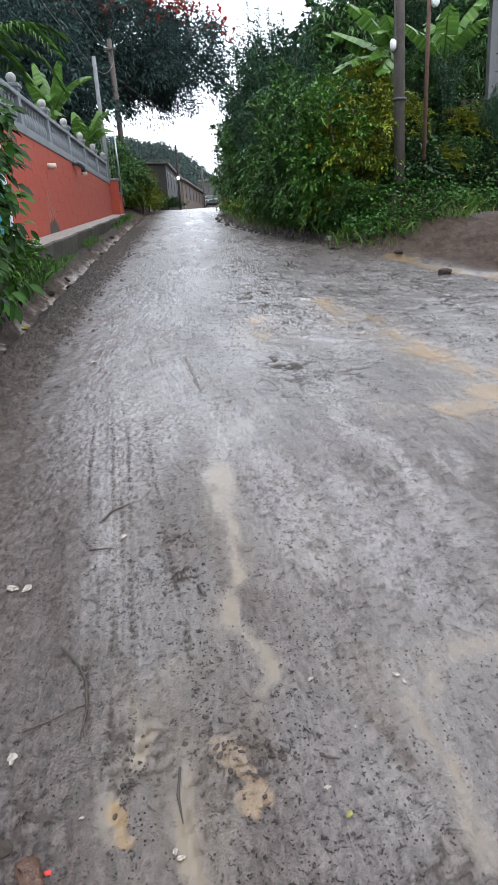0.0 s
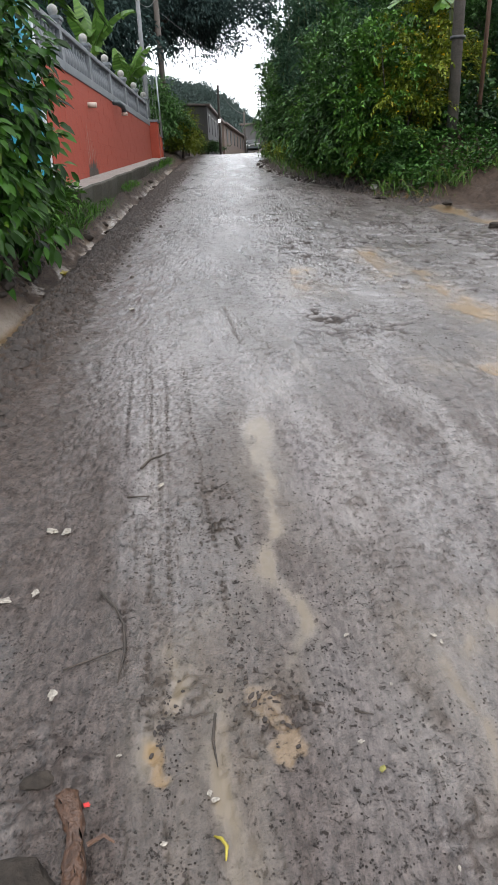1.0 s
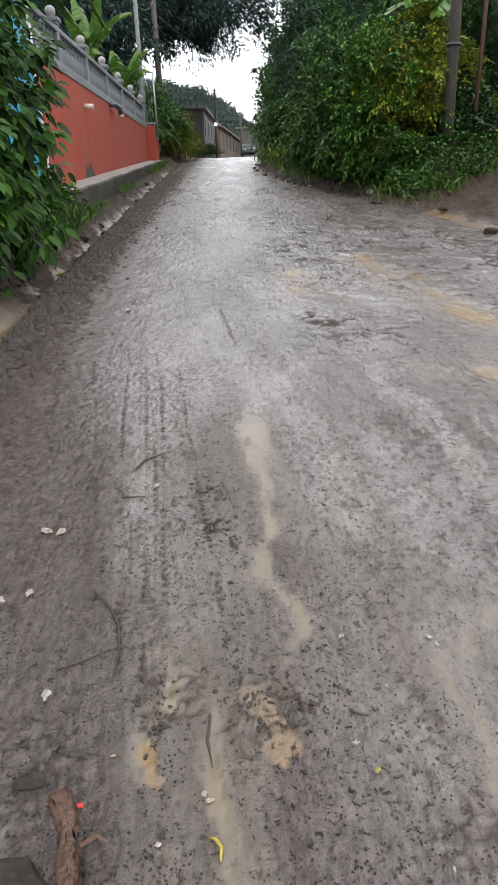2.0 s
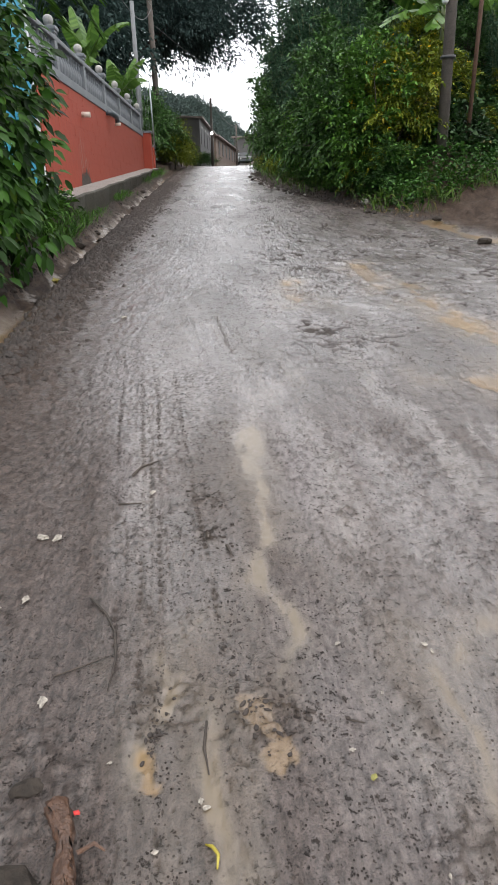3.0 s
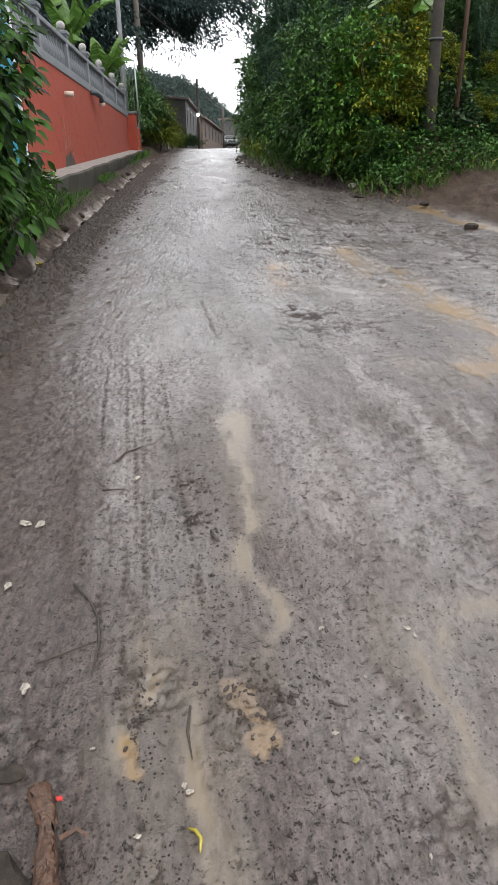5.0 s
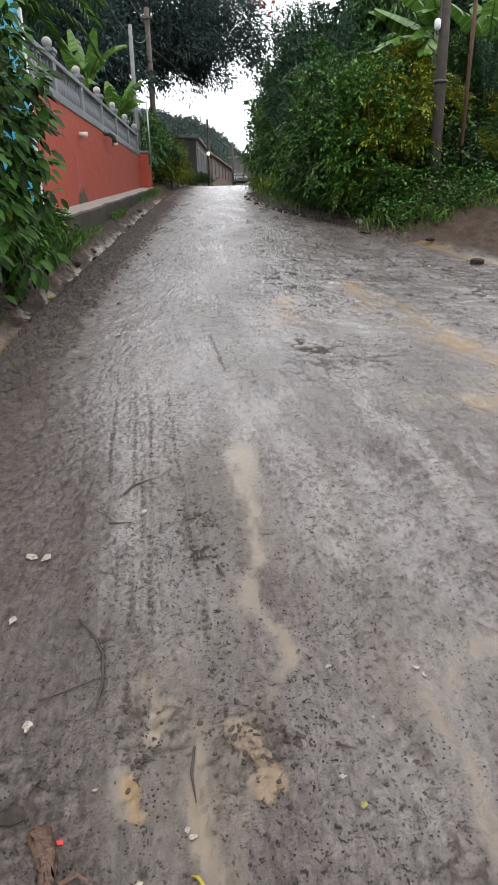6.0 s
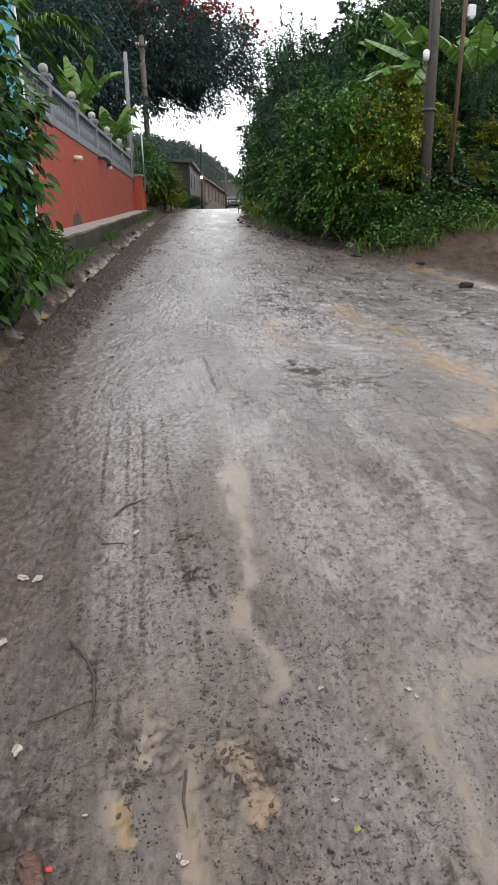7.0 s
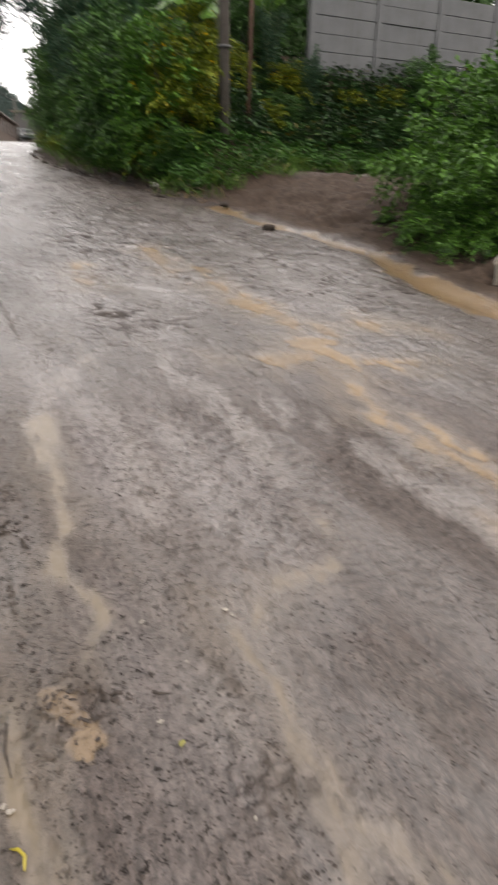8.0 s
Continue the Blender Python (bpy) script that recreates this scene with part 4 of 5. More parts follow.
part("wall", box(6.7, 7.0, 7.4, (0.0, 0, 3.7), 0.02), BLUEPAINT, house)
part("corner_strip", box(0.12, 0.1, 7.4, (3.33, 3.44, 3.7), 0.01), WHITEPAINT, house, "white corner strip")
part("roof", box(7.3, 7.6, 0.18, (0.1, 0, 7.5), 0.03), ROOF, house)

# steel frame above the gate
fr = thing("gate_frame", (-2.85, 24.2, 3.3), "thin galvanised pipe frame above the gate pillar", "frame")
part("upright", tube([(0.42, 0, -0.3), (0.38, 0, 1.75)], 0.025, 8), GALV, fr, smooth=True)
part("upright", tube([(-0.4, 0, -0.3), (-0.4, 0, 1.75)], 0.025, 8), GALV, fr, smooth=True)
part("top_bar", tube([(-0.42, 0, 1.75), (0.4, 0, 1.75)], 0.022, 8), GALV, fr, smooth=True)
for k in range(9):
    part("mesh_wire", tube([(-0.38 + 0.095 * k, 0, -0.2), (-0.38 + 0.095 * k, 0, 1.74)], 0.0035, 4), GALV, fr)


# ---- poles and cables ----
def pole(place, height, r0, r1, material_, label, lean=(0, 0), arms=(), name="utility_pole"):
    t = thing(name, place, label, "utility pole", "utility poles")
    part("shaft", tube([(0, 0, -0.4), (lean[0] * 0.5, lean[1] * 0.5, height * 0.5), (lean[0], lean[1], height)], [r0, (r0 + r1) / 2, r1], 12), material_, t, smooth=True)
    for z, w in arms:
        part("crossarm", box(w, 0.08, 0.08, (lean[0] * z / height, lean[1] * z / height - r0, z), 0.008), POLE, t)
        for s in (-0.42, 0.42):
            part("insulator", lathe([(0.03, 0.0), (0.05, 0.03), (0.035, 0.06), (0.045, 0.09), (0.02, 0.12)], 10, at=(lean[0] * z / height + s * w, lean[1] * z / height - r0, z + 0.04)), PORCELAIN, t, smooth=True)
    return t


rp = pole((3.98, 12.75, gz(3.98, 12.75)), 8.2, 0.1, 0.08, POLE, "weathered grey utility pole standing in the overgrown bank", (-0.1, 0), ((7.6, 1.4),))
part("band", tube([(-0.02, 0, 1.55), (-0.02, 0, 1.6)], 0.13, 12), CABLE, rp, smooth=True)
part("insulator", lathe([(0.03, 0), (0.06, 0.04), (0.06, 0.14), (0.03, 0.18)], 10, at=(-0.17, -0.08, 2.35)), PORCELAIN, rp, smooth=True)
part("drop_cable", tube([(-0.13, -0.1, 2.5), (-0.16, -0.11, 4.2), (-0.18, -0.1, 7.9)], 0.012, 6), CABLE, rp)
tp = thing("service_mast", (4.66, 13.4, gz(4.66, 13.4)), "thin rusty steel service mast with a pale meter head", "mast")
part("shaft", tube([(0, 0, -0.3), (0.08, 0, 6.4)], 0.038, 10), RUST, tp, smooth=True)
part("meter_head", box(0.15, 0.12, 0.21, (0.14, -0.05, 3.05), 0.035, lathe([(0.045, 2.92), (0.06, 2.95), (0.03, 2.99)], 10, at=(0.14, -0.05, 0))), PORCELAIN, tp)
pole((-3.06, 26, gz(-3.06, 26)), 5.2, 0.09, 0.07, PALEPOLE, "slim pale concrete pole behind the balustrade")
pole((-2.95, 32, gz(-2.95, 32)), 6.8, 0.15, 0.11, POLE, "grey utility pole behind the hedge", (-0.08, 0), ((6.4, 0.5),))
lp = pole((-0.85, 45, gz(-0.85, 45)), 3.95, 0.09, 0.07, POLE, "dark far utility pole with a lit street lamp", (0.03, 0))
lamp_m, ln, ll, lb = material("lit_lamp", 0.3)
lb.inputs["Base Color"].default_value = (0.9, 0.9, 0.86, 1)
lb.inputs["Emission Color"].default_value = (1, 0.98, 0.92, 1)
lb.inputs["Emission Strength"].default_value = 4
part("lamp", lathe([(0.03, 2.03), (0.08, 2.0), (0.1, 1.92), (0.06, 1.86)], 12, at=(0.02, -0.2, 0)), lamp_m, lp, "lit lamp head", True)
pole((0.98, 60, gz(0.98, 60)), 3.2, 0.09, 0.07, POLE, "slim far utility pole beside the houses")


def cable(a, b, sag, radius=0.012):
    a, b = Vector(a), Vector(b)
    pts = [a.lerp(b, u) - Vector((0, 0, 4 * sag * u * (1 - u))) for u in [k / 14 for k in range(15)]]
    return tagged(part("overhead_cable", tube(pts, radius, 5), CABLE), "thin black overhead cable strung between poles", "cable", "overhead cables")


cable((-3.06, 26, 7.4), (-2.95, 32, 8.9), 0.3)
cable((-3.06, 26, 7.35), (-4.6, 8, 9.4), 0.35)
cable((-2.95, 32, 9.0), (-5.2, 8, 11.4), 0.5)
cable((-2.95, 32, 9.2), (-4.6, 6, 11.8), 0.4)
cable((-2.9, 32, 8.3), (4.9, 50, 7.4), 0.7, 0.016)
cable((-0.85, 45, 6.9), (0.98, 60, 6.7), 0.3, 0.016)
cable((4.16, 13.5, 9.8), (3.5, 32, 6.4), 0.5)
cable((4.85, 15.6, 5.6), (2.0, 24, 5.6), 0.3)

# ---- the far end of the road ----
fh = thing("grey_house", (-2.65, 53, gz(-2.6, 53)), "grey rendered house with dark openings at the roadside", "house", "roadside houses", rz=-3.0)
part("wall", box(2.7, 13, 3.6, (0, 0, 0.6), 0.02), RENDERED, fh)
part("roof", box(3.2, 13.6, 0.12, (0, 0, 2.5), 0.02, turn=Matrix.Rotation(0.05, 4, "Y")), ROOF, fh)
for k in range(5):
    w = part("window", box(0.06, 0.9, 1.0, (1.35, -5.2 + 2.5 * k, 1.4), 0.01), DARKVOID, fh)
    part("frame", box(0.1, 1.06, 0.09, (1.36, -5.2 + 2.5 * k, 1.95), 0.005), CONCRETE, w)
part("window", box(0.7, 0.06, 0.9, (0.2, -6.5, 1.3), 0.01), DARKVOID, fh)
part("door", box(0.8, 0.06, 1.7, (-0.8, -6.5, 0.9), 0.01), DARKVOID, fh)
fh2 = thing("brown_house", (0.35, 73, gz(0.3, 73)), "ochre-brown low house row with a rusty sheet roof", "house", "roadside houses", rz=-5.5)
part("wall", box(2.6, 22, 3.3, (-1.4, 0, 0.5), 0.02), BRICKY, fh2)
part("roof", box(3.3, 22.6, 0.12, (-1.4, 0, 2.25), 0.02, turn=Matrix.Rotation(0.12, 4, "Y")), ROOF, fh2)
for k in range(6):
    part("window", box(0.06, 1.0, 1.1, (-0.09, -8.5 + 3.4 * k, 1.2), 0.01), DARKVOID, fh2)
fh3 = thing("grey_green_house", (4.0, 100, gz(3.5, 100)), "low far house with a dull sheet roof", "house", "roadside houses", rz=-8)
part("wall", box(4, 12, 3.8, (0, 0, 0.7), 0.02), RENDERED, fh3)
part("roof", box(4.6, 12.6, 0.15, (0, 0, 2.7), 0.02), ROOF, fh3)


def build_car():
    t = thing("car", (2.25, 86, gz(2.25, 86)), "dark grey-green car parked on the far roadside", "car", rz=4)
    b = bmesh.new()
    secs = [(-2.1, 0.35, 0.62, 0.76), (-2.0, 0.3, 0.86, 0.82), (-1.0, 0.28, 0.98, 0.84), (0.9, 0.28, 1.0, 0.84), (1.9, 0.3, 0.95, 0.82), (2.1, 0.38, 0.8, 0.74)]
    rings = []
    for y, z0, z1, w in secs:
        rings.append([b.verts.new(p) for p in ((-w, y, z0), (w, y, z0), (w * 1.03, y, (z0 + z1) / 2), (w * 0.95, y, z1), (-w * 0.95, y, z1), (-w * 1.03, y, (z0 + z1) / 2))])
    for p, q in zip(rings, rings[1:]):
        for k in range(6):
            b.faces.new((p[k], p[(k + 1) % 6], q[(k + 1) % 6], q[k]))
    b.faces.new(rings[0][::-1])
    b.faces.new(rings[-1])
    bmesh.ops.bevel(b, geom=b.edges[:], offset=0.03, segments=1, affect="EDGES")
    part("body", b, CARPAINT, t, smooth=True)
    c = bmesh.new()
    bmesh.ops.create_cube(c, size=1, matrix=Matrix.Translation((0, 0.3, 1.2)) @ Matrix.Diagonal((1.5, 2.4, 0.46, 1)))
    for v in c.verts:
        if v.co.z > 1.2:
            v.co.x *= 0.82
            v.co.y = 0.3 + (v.co.y - 0.3) * 0.66
    bmesh.ops.bevel(c, geom=c.edges[:], offset=0.05, segments=2, affect="EDGES")
    part("cabin", c, CARPAINT, t, smooth=True)
    part("windscreen", box(1.22, 0.03, 0.42, (0, -0.75, 1.2), 0.01, turn=Matrix.Rotation(-0.75, 4, "X")), CARGLASS, t)
    for s in (-1, 1):
        part("headlight", lathe([(0.1, 0), (0.1, 0.03), (0.06, 0.05)], 12, at=(0, 0, 0)), PORCELAIN, t, smooth=True).matrix_basis = pose(s * 0.6, -2.06, 0.7, 90)
        for y in (-1.3, 1.3):
            w = part("wheel", lathe([(0.2, -0.09), (0.31, -0.09), (0.33, 0), (0.31, 0.09), (0.2, 0.09)], 18), TYRE, t, smooth=True)
            w.matrix_basis = pose(s * 0.76, y, 0.32, 0, 90)
            part("rim", lathe([(0.19, -0.1), (0.19, 0.1), (0.08, 0.105)], 12), GALV, w, smooth=True)
    part("bumper", box(1.6, 0.12, 0.16, (0, -2.1, 0.46), 0.03), DARKPIPE, t)
    part("grille", box(0.8, 0.05, 0.14, (0, -2.08, 0.68), 0.01), DARKVOID, t)
    return t


build_car()

# wooded hill that closes the road
def crest(x):
    """Height of the hill's skyline: highest behind the houses, falling towards the road's end."""
    return np.interp(x, [-160, -60, -20, -9, 0, 4.5, 9, 20, 60, 160], [30, 33, 32, 30.5, 25.5, 21.5, 18, 15, 18, 24])


r = rng(77)
hx, hy = np.concatenate([r.uniform(-50, 40, 6000), r.uniform(-150, 170, 2500)]), 190 + r.uniform(0, 45, 8500)
hz = 2 + (crest(hx) - 3.2) * smooth(185, 222, hy) * (1 + 0.1 * fbm(hx * 0.12, hy * 0.12, 3)) * r.uniform(0.9, 1.0, 8500)
at, ways = clumps(np.stack([hx, hy, hz], 1), r.uniform(0.8, 1.9, 8500), 14, r, None, up=0.4)
v, f = leaf_arrays(at, ways, r.uniform(0.35, 0.85, len(at)), 0.7, r, simple=True)
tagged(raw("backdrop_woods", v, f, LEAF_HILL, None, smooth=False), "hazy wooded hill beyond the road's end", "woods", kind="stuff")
HX, HY = np.meshgrid(np.linspace(-400, 420, 160), np.linspace(180, 420, 30))
HZ = 1 + (crest(HX) - 4.2) * smooth(185, 222, HY) * (1 + 0.1 * fbm(HX * 0.12, HY * 0.12, 3))
ids = np.arange(HX.size).reshape(HX.shape)
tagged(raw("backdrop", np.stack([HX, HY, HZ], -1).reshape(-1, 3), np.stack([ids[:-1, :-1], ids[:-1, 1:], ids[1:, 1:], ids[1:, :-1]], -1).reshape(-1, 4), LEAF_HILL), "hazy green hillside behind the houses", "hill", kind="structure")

# ---- planting: the overgrown bank on the east side ----
P = lambda x, y, s=0.05: (x, y, gz(x, y) - s)
shrub_a = plant("shrub", P(2.9, 13.6), (0.8, 0.85, 1.15), 1.1, LEAF_SHRUB, "dense green shrub with broad wet leaves on the bank", "shrub", 101, 105, 44, 0.105, 0.5, 0.2, 0.04, group="bank shrubs", sprays=150, reach=0.4)
shrub_b = plant("shrub", P(3.55, 13.9), (0.8, 0.75, 1.0), 0.95, LEAF_LIME, "yellow-green flowering shrub with small yellow blossoms", "shrub", 102, 110, 44, 0.09, 0.5, 0.2, 0.04, FLOWER_YELLOW, 70, petal=0.5, group="bank shrubs", sprays=140, reach=0.4)
shrub_c = plant("shrub", P(2.35, 15.0), (0.8, 0.85, 1.3), 1.2, LEAF_DARK, "dark green leafy shrub hanging over the road edge", "shrub", 103, 105, 42, 0.11, 0.5, 0.2, 0.04, group="bank shrubs", sprays=150, reach=0.5)
r = rng(9)
kinds = [shrub_a, shrub_b, shrub_c]
for row, (inset, low_, high_) in enumerate([(0.1, 0.4, 0.85), (0.8, 0.45, 0.9), (1.7, 0.5, 0.8)]):
    y = 12.3 + 0.4 * row
    while y < 31:
        e = float(np.interp(y, [11.2, 13.3, 15.2, 17.6, 22.8, 30, 45], [3.0, 2.5, 1.9, 1.5, 1.3, 1.8, 2.4]))
        x = e + 0.55 + inset + float(r.uniform(-0.15, 0.2))
        s = float(r.uniform(low_, high_)) * (0.9 + 0.03 * (y - 12))
        k = int(r.choice([0, 1, 2, 2, 0])) if y < 18 else int(r.choice([0, 2, 2]))
        if 0.195 < x / y < 0.275 and y < 17:
            k = 1
        if bank(np.array([x]), np.array([y]))[0] > 0.15 and not (abs(x - 0.335 * y) < 1.0 and y < 16):
            again(kinds[k], x, y, float(r.uniform(0, 360)), s, float(r.uniform(0.85, 1.15)))
        y += float(r.uniform(0.75, 1.1)) * (1 + 0.03 * (y - 12))
for x, y, k, s, tall in [(5.5, 14.7, 1, 0.45, 0.6), (3.75, 15.0, 1, 0.6, 0.8), (4.75, 14.9, 1, 0.5, 0.7), (3.1, 12.75, 2, 0.5, 0.6), (2.7, 13.3, 0, 0.55, 0.8), (6.0, 15.2, 2, 0.5, 0.6), (6.6, 16.2, 1, 0.55, 0.7), (8.3, 16.3, 1, 0.42, 0.6), (9.6, 16.5, 1, 0.45, 0.55), (11.0, 16.7, 1, 0.42, 0.6), (7.9, 15.4, 0, 0.4, 0.4), (9.3, 15.6, 2, 0.5, 0.35), (10.6, 16.4, 2, 0.6, 0.9),
                         (12.4, 15.8, 2, 0.6, 0.5), (5.9, 17.6, 2, 0.6, 0.8), (6.9, 18.6, 2, 0.8, 0.8), (5.5, 20, 1, 0.7, 0.9), (3.5, 33, 0, 1.3, 1.2), (3.9, 37, 2, 1.4, 1.2)]:
    again(kinds[k], x, y, float(r.uniform(0, 360)), s, tall)

tree_a = plant("tree", P(4.6, 25.5), (1.1, 1.1, 1.6), 2.0, LEAF_FEATHER, "tall feathery green tree on the bank", "tree", 120, 120, 30, 0.22, 0.26, 0.4, 0.11, ragged=0.4, low=-0.8, droop=0.5, group="bank trees", sprays=170, reach=0.9)
def bamboo(place, height, label, seed, culms=13, spread=0.8):
    """Upright arching culms with sprays of narrow leaves over their upper parts."""
    r = rng(seed)
    t = thing("bamboo_clump", place, label, "bamboo", "bamboo clumps")
    at, ways = [], []
    for k in range(culms):
        a = r.uniform(0, 2 * math.pi)
        out = np.array((math.cos(a), math.sin(a), 0))
        h = height * r.uniform(0.65, 1.1)
        lean = spread * r.uniform(0.4, 1.3)
        pts = [out * (0.12 + lean * u**2.2) + np.array((0, 0, h * (u - 0.08 * u**3))) for u in np.linspace(0, 1, 9)]
        part("culm", tube([tuple(p) for p in pts], list(np.linspace(0.028, 0.006, 9)), 6), STEM, t, smooth=True)
        for _ in range(125):
            u = r.uniform(0.25, 1.0)
            p = np.array([np.interp(u, np.linspace(0, 1, 9), [q[c] for q in pts]) for c in range(3)])
            d = unit(r.normal(size=3) * (1, 1, 0.4)) * r.uniform(0.03, 0.34) * (1.15 - 0.8 * u)
            for _ in range(3):
                at.append(p + d + r.normal(size=3) * 0.05)
                ways.append(d * 4 + r.normal(size=3) * 0.35 + (0, 0, 0.35 - 0.5 * (1 - u)))
    v, f = leaf_arrays(np.array(at), np.array(ways), r.uniform(0.1, 0.24, len(at)), 0.2, r, simple=True, droop=0.25)
    raw("foliage", v, f, LEAF_FEATHER, t, smooth=False)
    return t


bam = bamboo(P(2.75, 22.5), 4.7, "tall feathery bamboo-like clump above the shrubs", 171)
for x, y, s in [(2.5, 25.5, 1.0), (3.5, 21.0, 0.8), (4.6, 22.5, 0.85), (3.6, 26, 1.0), (5.6, 24.5, 0.95), (7.0, 21.5, 0.9), (8.6, 22.5, 1.0), (2.3, 20.2, 0.65), (6.4, 27, 1.05)]:
    again(bam, x, y, float(r.uniform(0, 360)), s, 1.0)
for x, y, s, tall in [(2.1, 24.0, 0.8, 1.35), (2.5, 23.4, 0.7, 1.75), (3.2, 24.2, 0.85, 1.3), (1.95, 22.4, 0.7, 1.2)]:
    again(bam, x, y, float(r.uniform(0, 360)), s, tall)
for x, y, s in [(2.6, 14.6, 0.42), (3.1, 15.6, 0.5), (2.2, 16.8, 0.5), (3.3, 17.4, 0.55), (1.9, 18.8, 0.55), (3.9, 16.2, 0.5), (2.5, 19.5, 0.65), (6.2, 16.4, 0.42), (7.0, 15.8, 0.35)]:
    again(bam, x, y, float(r.uniform(0, 360)), s, 1.0)
tree_b = plant("tree", P(5.6, 22), (1.4, 1.4, 1.5), 2.0, LEAF_DARK, "dark tall tree behind the shrubs", "tree", 121, 115, 30, 0.22, 0.3, 0.42, 0.12, ragged=0.4, low=-0.8, droop=0.4, group="bank trees", sprays=150, reach=0.8)
for x, y, k, s, tall in [(4.1, 27, 0, 0.9, 0.9), (5.8, 27.5, 1, 1.05, 0.9), (7.6, 23.5, 1, 1.05, 0.9), (7.4, 29, 0, 1.15, 1.0), (9.5, 26, 1, 1.2, 1.0), (11.5, 31, 1, 1.7, 1.1), (10.5, 38, 0, 2.0, 1.1), (14, 26, 0, 1.5, 1.1), (5.0, 33, 1, 1.0, 1.0), (17, 30, 1, 1.7, 1.1), (10.0, 20.6, 1, 1.0, 1.0), (12.6, 21.2, 1, 1.1, 1.0), (15.2, 21.6, 1, 1.1, 1.0)]:
    again([tree_a, tree_b][k], x, y, float(r.uniform(0, 360)), s, tall)
banana((5.0, 16.6, gz(5.0, 16.6)), 1.5, "banana plant with broad torn pale-green leaves", 31, 9, 1.9, heading=185, rise=(0.0, 0.75))
banana((3.3, 18.6, gz(3.3, 18.6)), 1.3, "small banana plant behind the shrubs", 32, 6, 1.3)
banana((6.4, 17.2, gz(6.4, 17.2)), 1.2, "banana plant with drooping leaves by the wall", 33, 7, 1.9)

# creepers and grass over the bank
r = rng(41)
bx, by = r.uniform(1.2, 15, 150000), r.uniform(10.8, 24, 150000)
keep = (bank(bx, by) > 0.0) & (bank(bx, by) < 3.6)
bx, by = bx[keep], by[keep]
pick = r.random(len(bx)) < np.where(by > 17, 0.35, 1.0)
bx, by = bx[pick], by[pick]
foot = bank(bx, by) + 0.5 * fbm(bx * 1.3, by * 1.3, 3) < 1.0
creepers("bank_creepers", np.stack([bx, by, land(bx, by)], 1)[~foot], "dark broad-leaved creepers covering the bank", LEAF_IVY, 42, 0.12, 0.4)
creepers("foot_weeds", np.stack([bx, by, land(bx, by)], 1)[foot], "bright green low weeds along the foot of the bank", LEAF_WEED, 45, 0.075, 0.3)
spots = []
while len(spots) < 170:
    x, y = r.uniform(1.0, 10), r.uniform(10.8, 30)
    if -0.15 < bank(x, y) < 0.7:
        spots.append((x, y, gz(x, y)))
tufts("verge_grass", spots, "long grass at the foot of the bank", LEAF_GRASS, 43, 0.36, 26, 0.14)

spots = [(x, y, gz(x, y)) for x, y in zip(r.uniform(1.4, 1.85, 46), r.uniform(19.5, 27, 46))]
tufts("tall_grass", spots, "tall yellow-green grass at the road's edge", LEAF_LIME, 44, 0.6, 30, 0.12)

# leafy shrub beside the muddy entry, and its neighbour
bush = plant("shrub", P(5.95, 7.3), (1.1, 1.15, 0.85), 0.62, LEAF_SHRUB, "bright green leafy bush at the water's edge", "shrub", 130, 170, 70, 0.085, 0.42, 0.2, 0.04, sprays=320, reach=0.4, low=-0.85)
again(bush, 5.25, 6.45, 130, 0.6, 0.8)
plant("shrub", P(6.7, 6.0), (1.3, 1.3, 1.1), 0.9, LEAF_SHRUB, "bright green leafy bush beside the muddy entry", "shrub", 131, 130, 50, 0.13, 0.45, 0.32, 0.04, simple=False)
plant("shrub", P(7.3, 8.3), (1.2, 1.2, 1.0), 1.0, LEAF_SHRUB, "green bush beside the muddy entry", "shrub", 132, 110, 46, 0.13, 0.45, 0.32, 0.04)

# ---- planting: the west side ----
lt = thing("broadleaf_tree", (-2.74, 6.9, gz(-2.74, 6.9)), "small tree with large glossy drooping leaves before the house", "tree")
r = rng(55)
lc = shell(680, (0.8, 0.95, 1.35), r, -0.95, 0.45) + (0.0, 0, 1.3)
limbs(lt, (0, 0, 0), lc[r.choice(len(lc), 9, replace=False)], r, 0.05)
at, ways = clumps(lc, np.full(len(lc), 0.15), 15, r, np.array((0, 0, 1.2)), out=0.7, up=-0.35)
n = len(at)
w = unit(ways * (1, 1, 0.6) + (0, 0, -0.3))
side = unit(np.cross(w, unit(r.normal(size=(n, 3)) * 0.3 + (0.25, -0.5, 0.8))))
face = np.cross(side, w)
L = r.uniform(0.07, 0.17, n)[:, None]
rows_ = []
for u, wd in ((0, 0.02), (0.25, 0.34), (0.55, 0.43), (0.82, 0.22), (1.0, 0.01)):
    c = at + w * L * u - np.array((0, 0, 1)) * L * 0.28 * u * u
    rows_.append(np.stack([c + side * L * wd * 0.62 + face * L * wd * 0.22, c, c - side * L * wd * 0.62 + face * L * wd * 0.22], 1))
lv = np.stack(rows_, 1).reshape(n, 15, 3)
fq = []
for k in range(4):
    fq += [(3 * k, 3 * k + 1, 3 * k + 4, 3 * k + 3), (3 * k + 1, 3 * k + 2, 3 * k + 5, 3 * k + 4)]
raw("crown", lv.reshape(-1, 3), (np.arange(n)[:, None, None] * 15 + np.array(fq)).reshape(-1, 4), LEAF_GLOSSY, lt, "large glossy dark-green leaves")

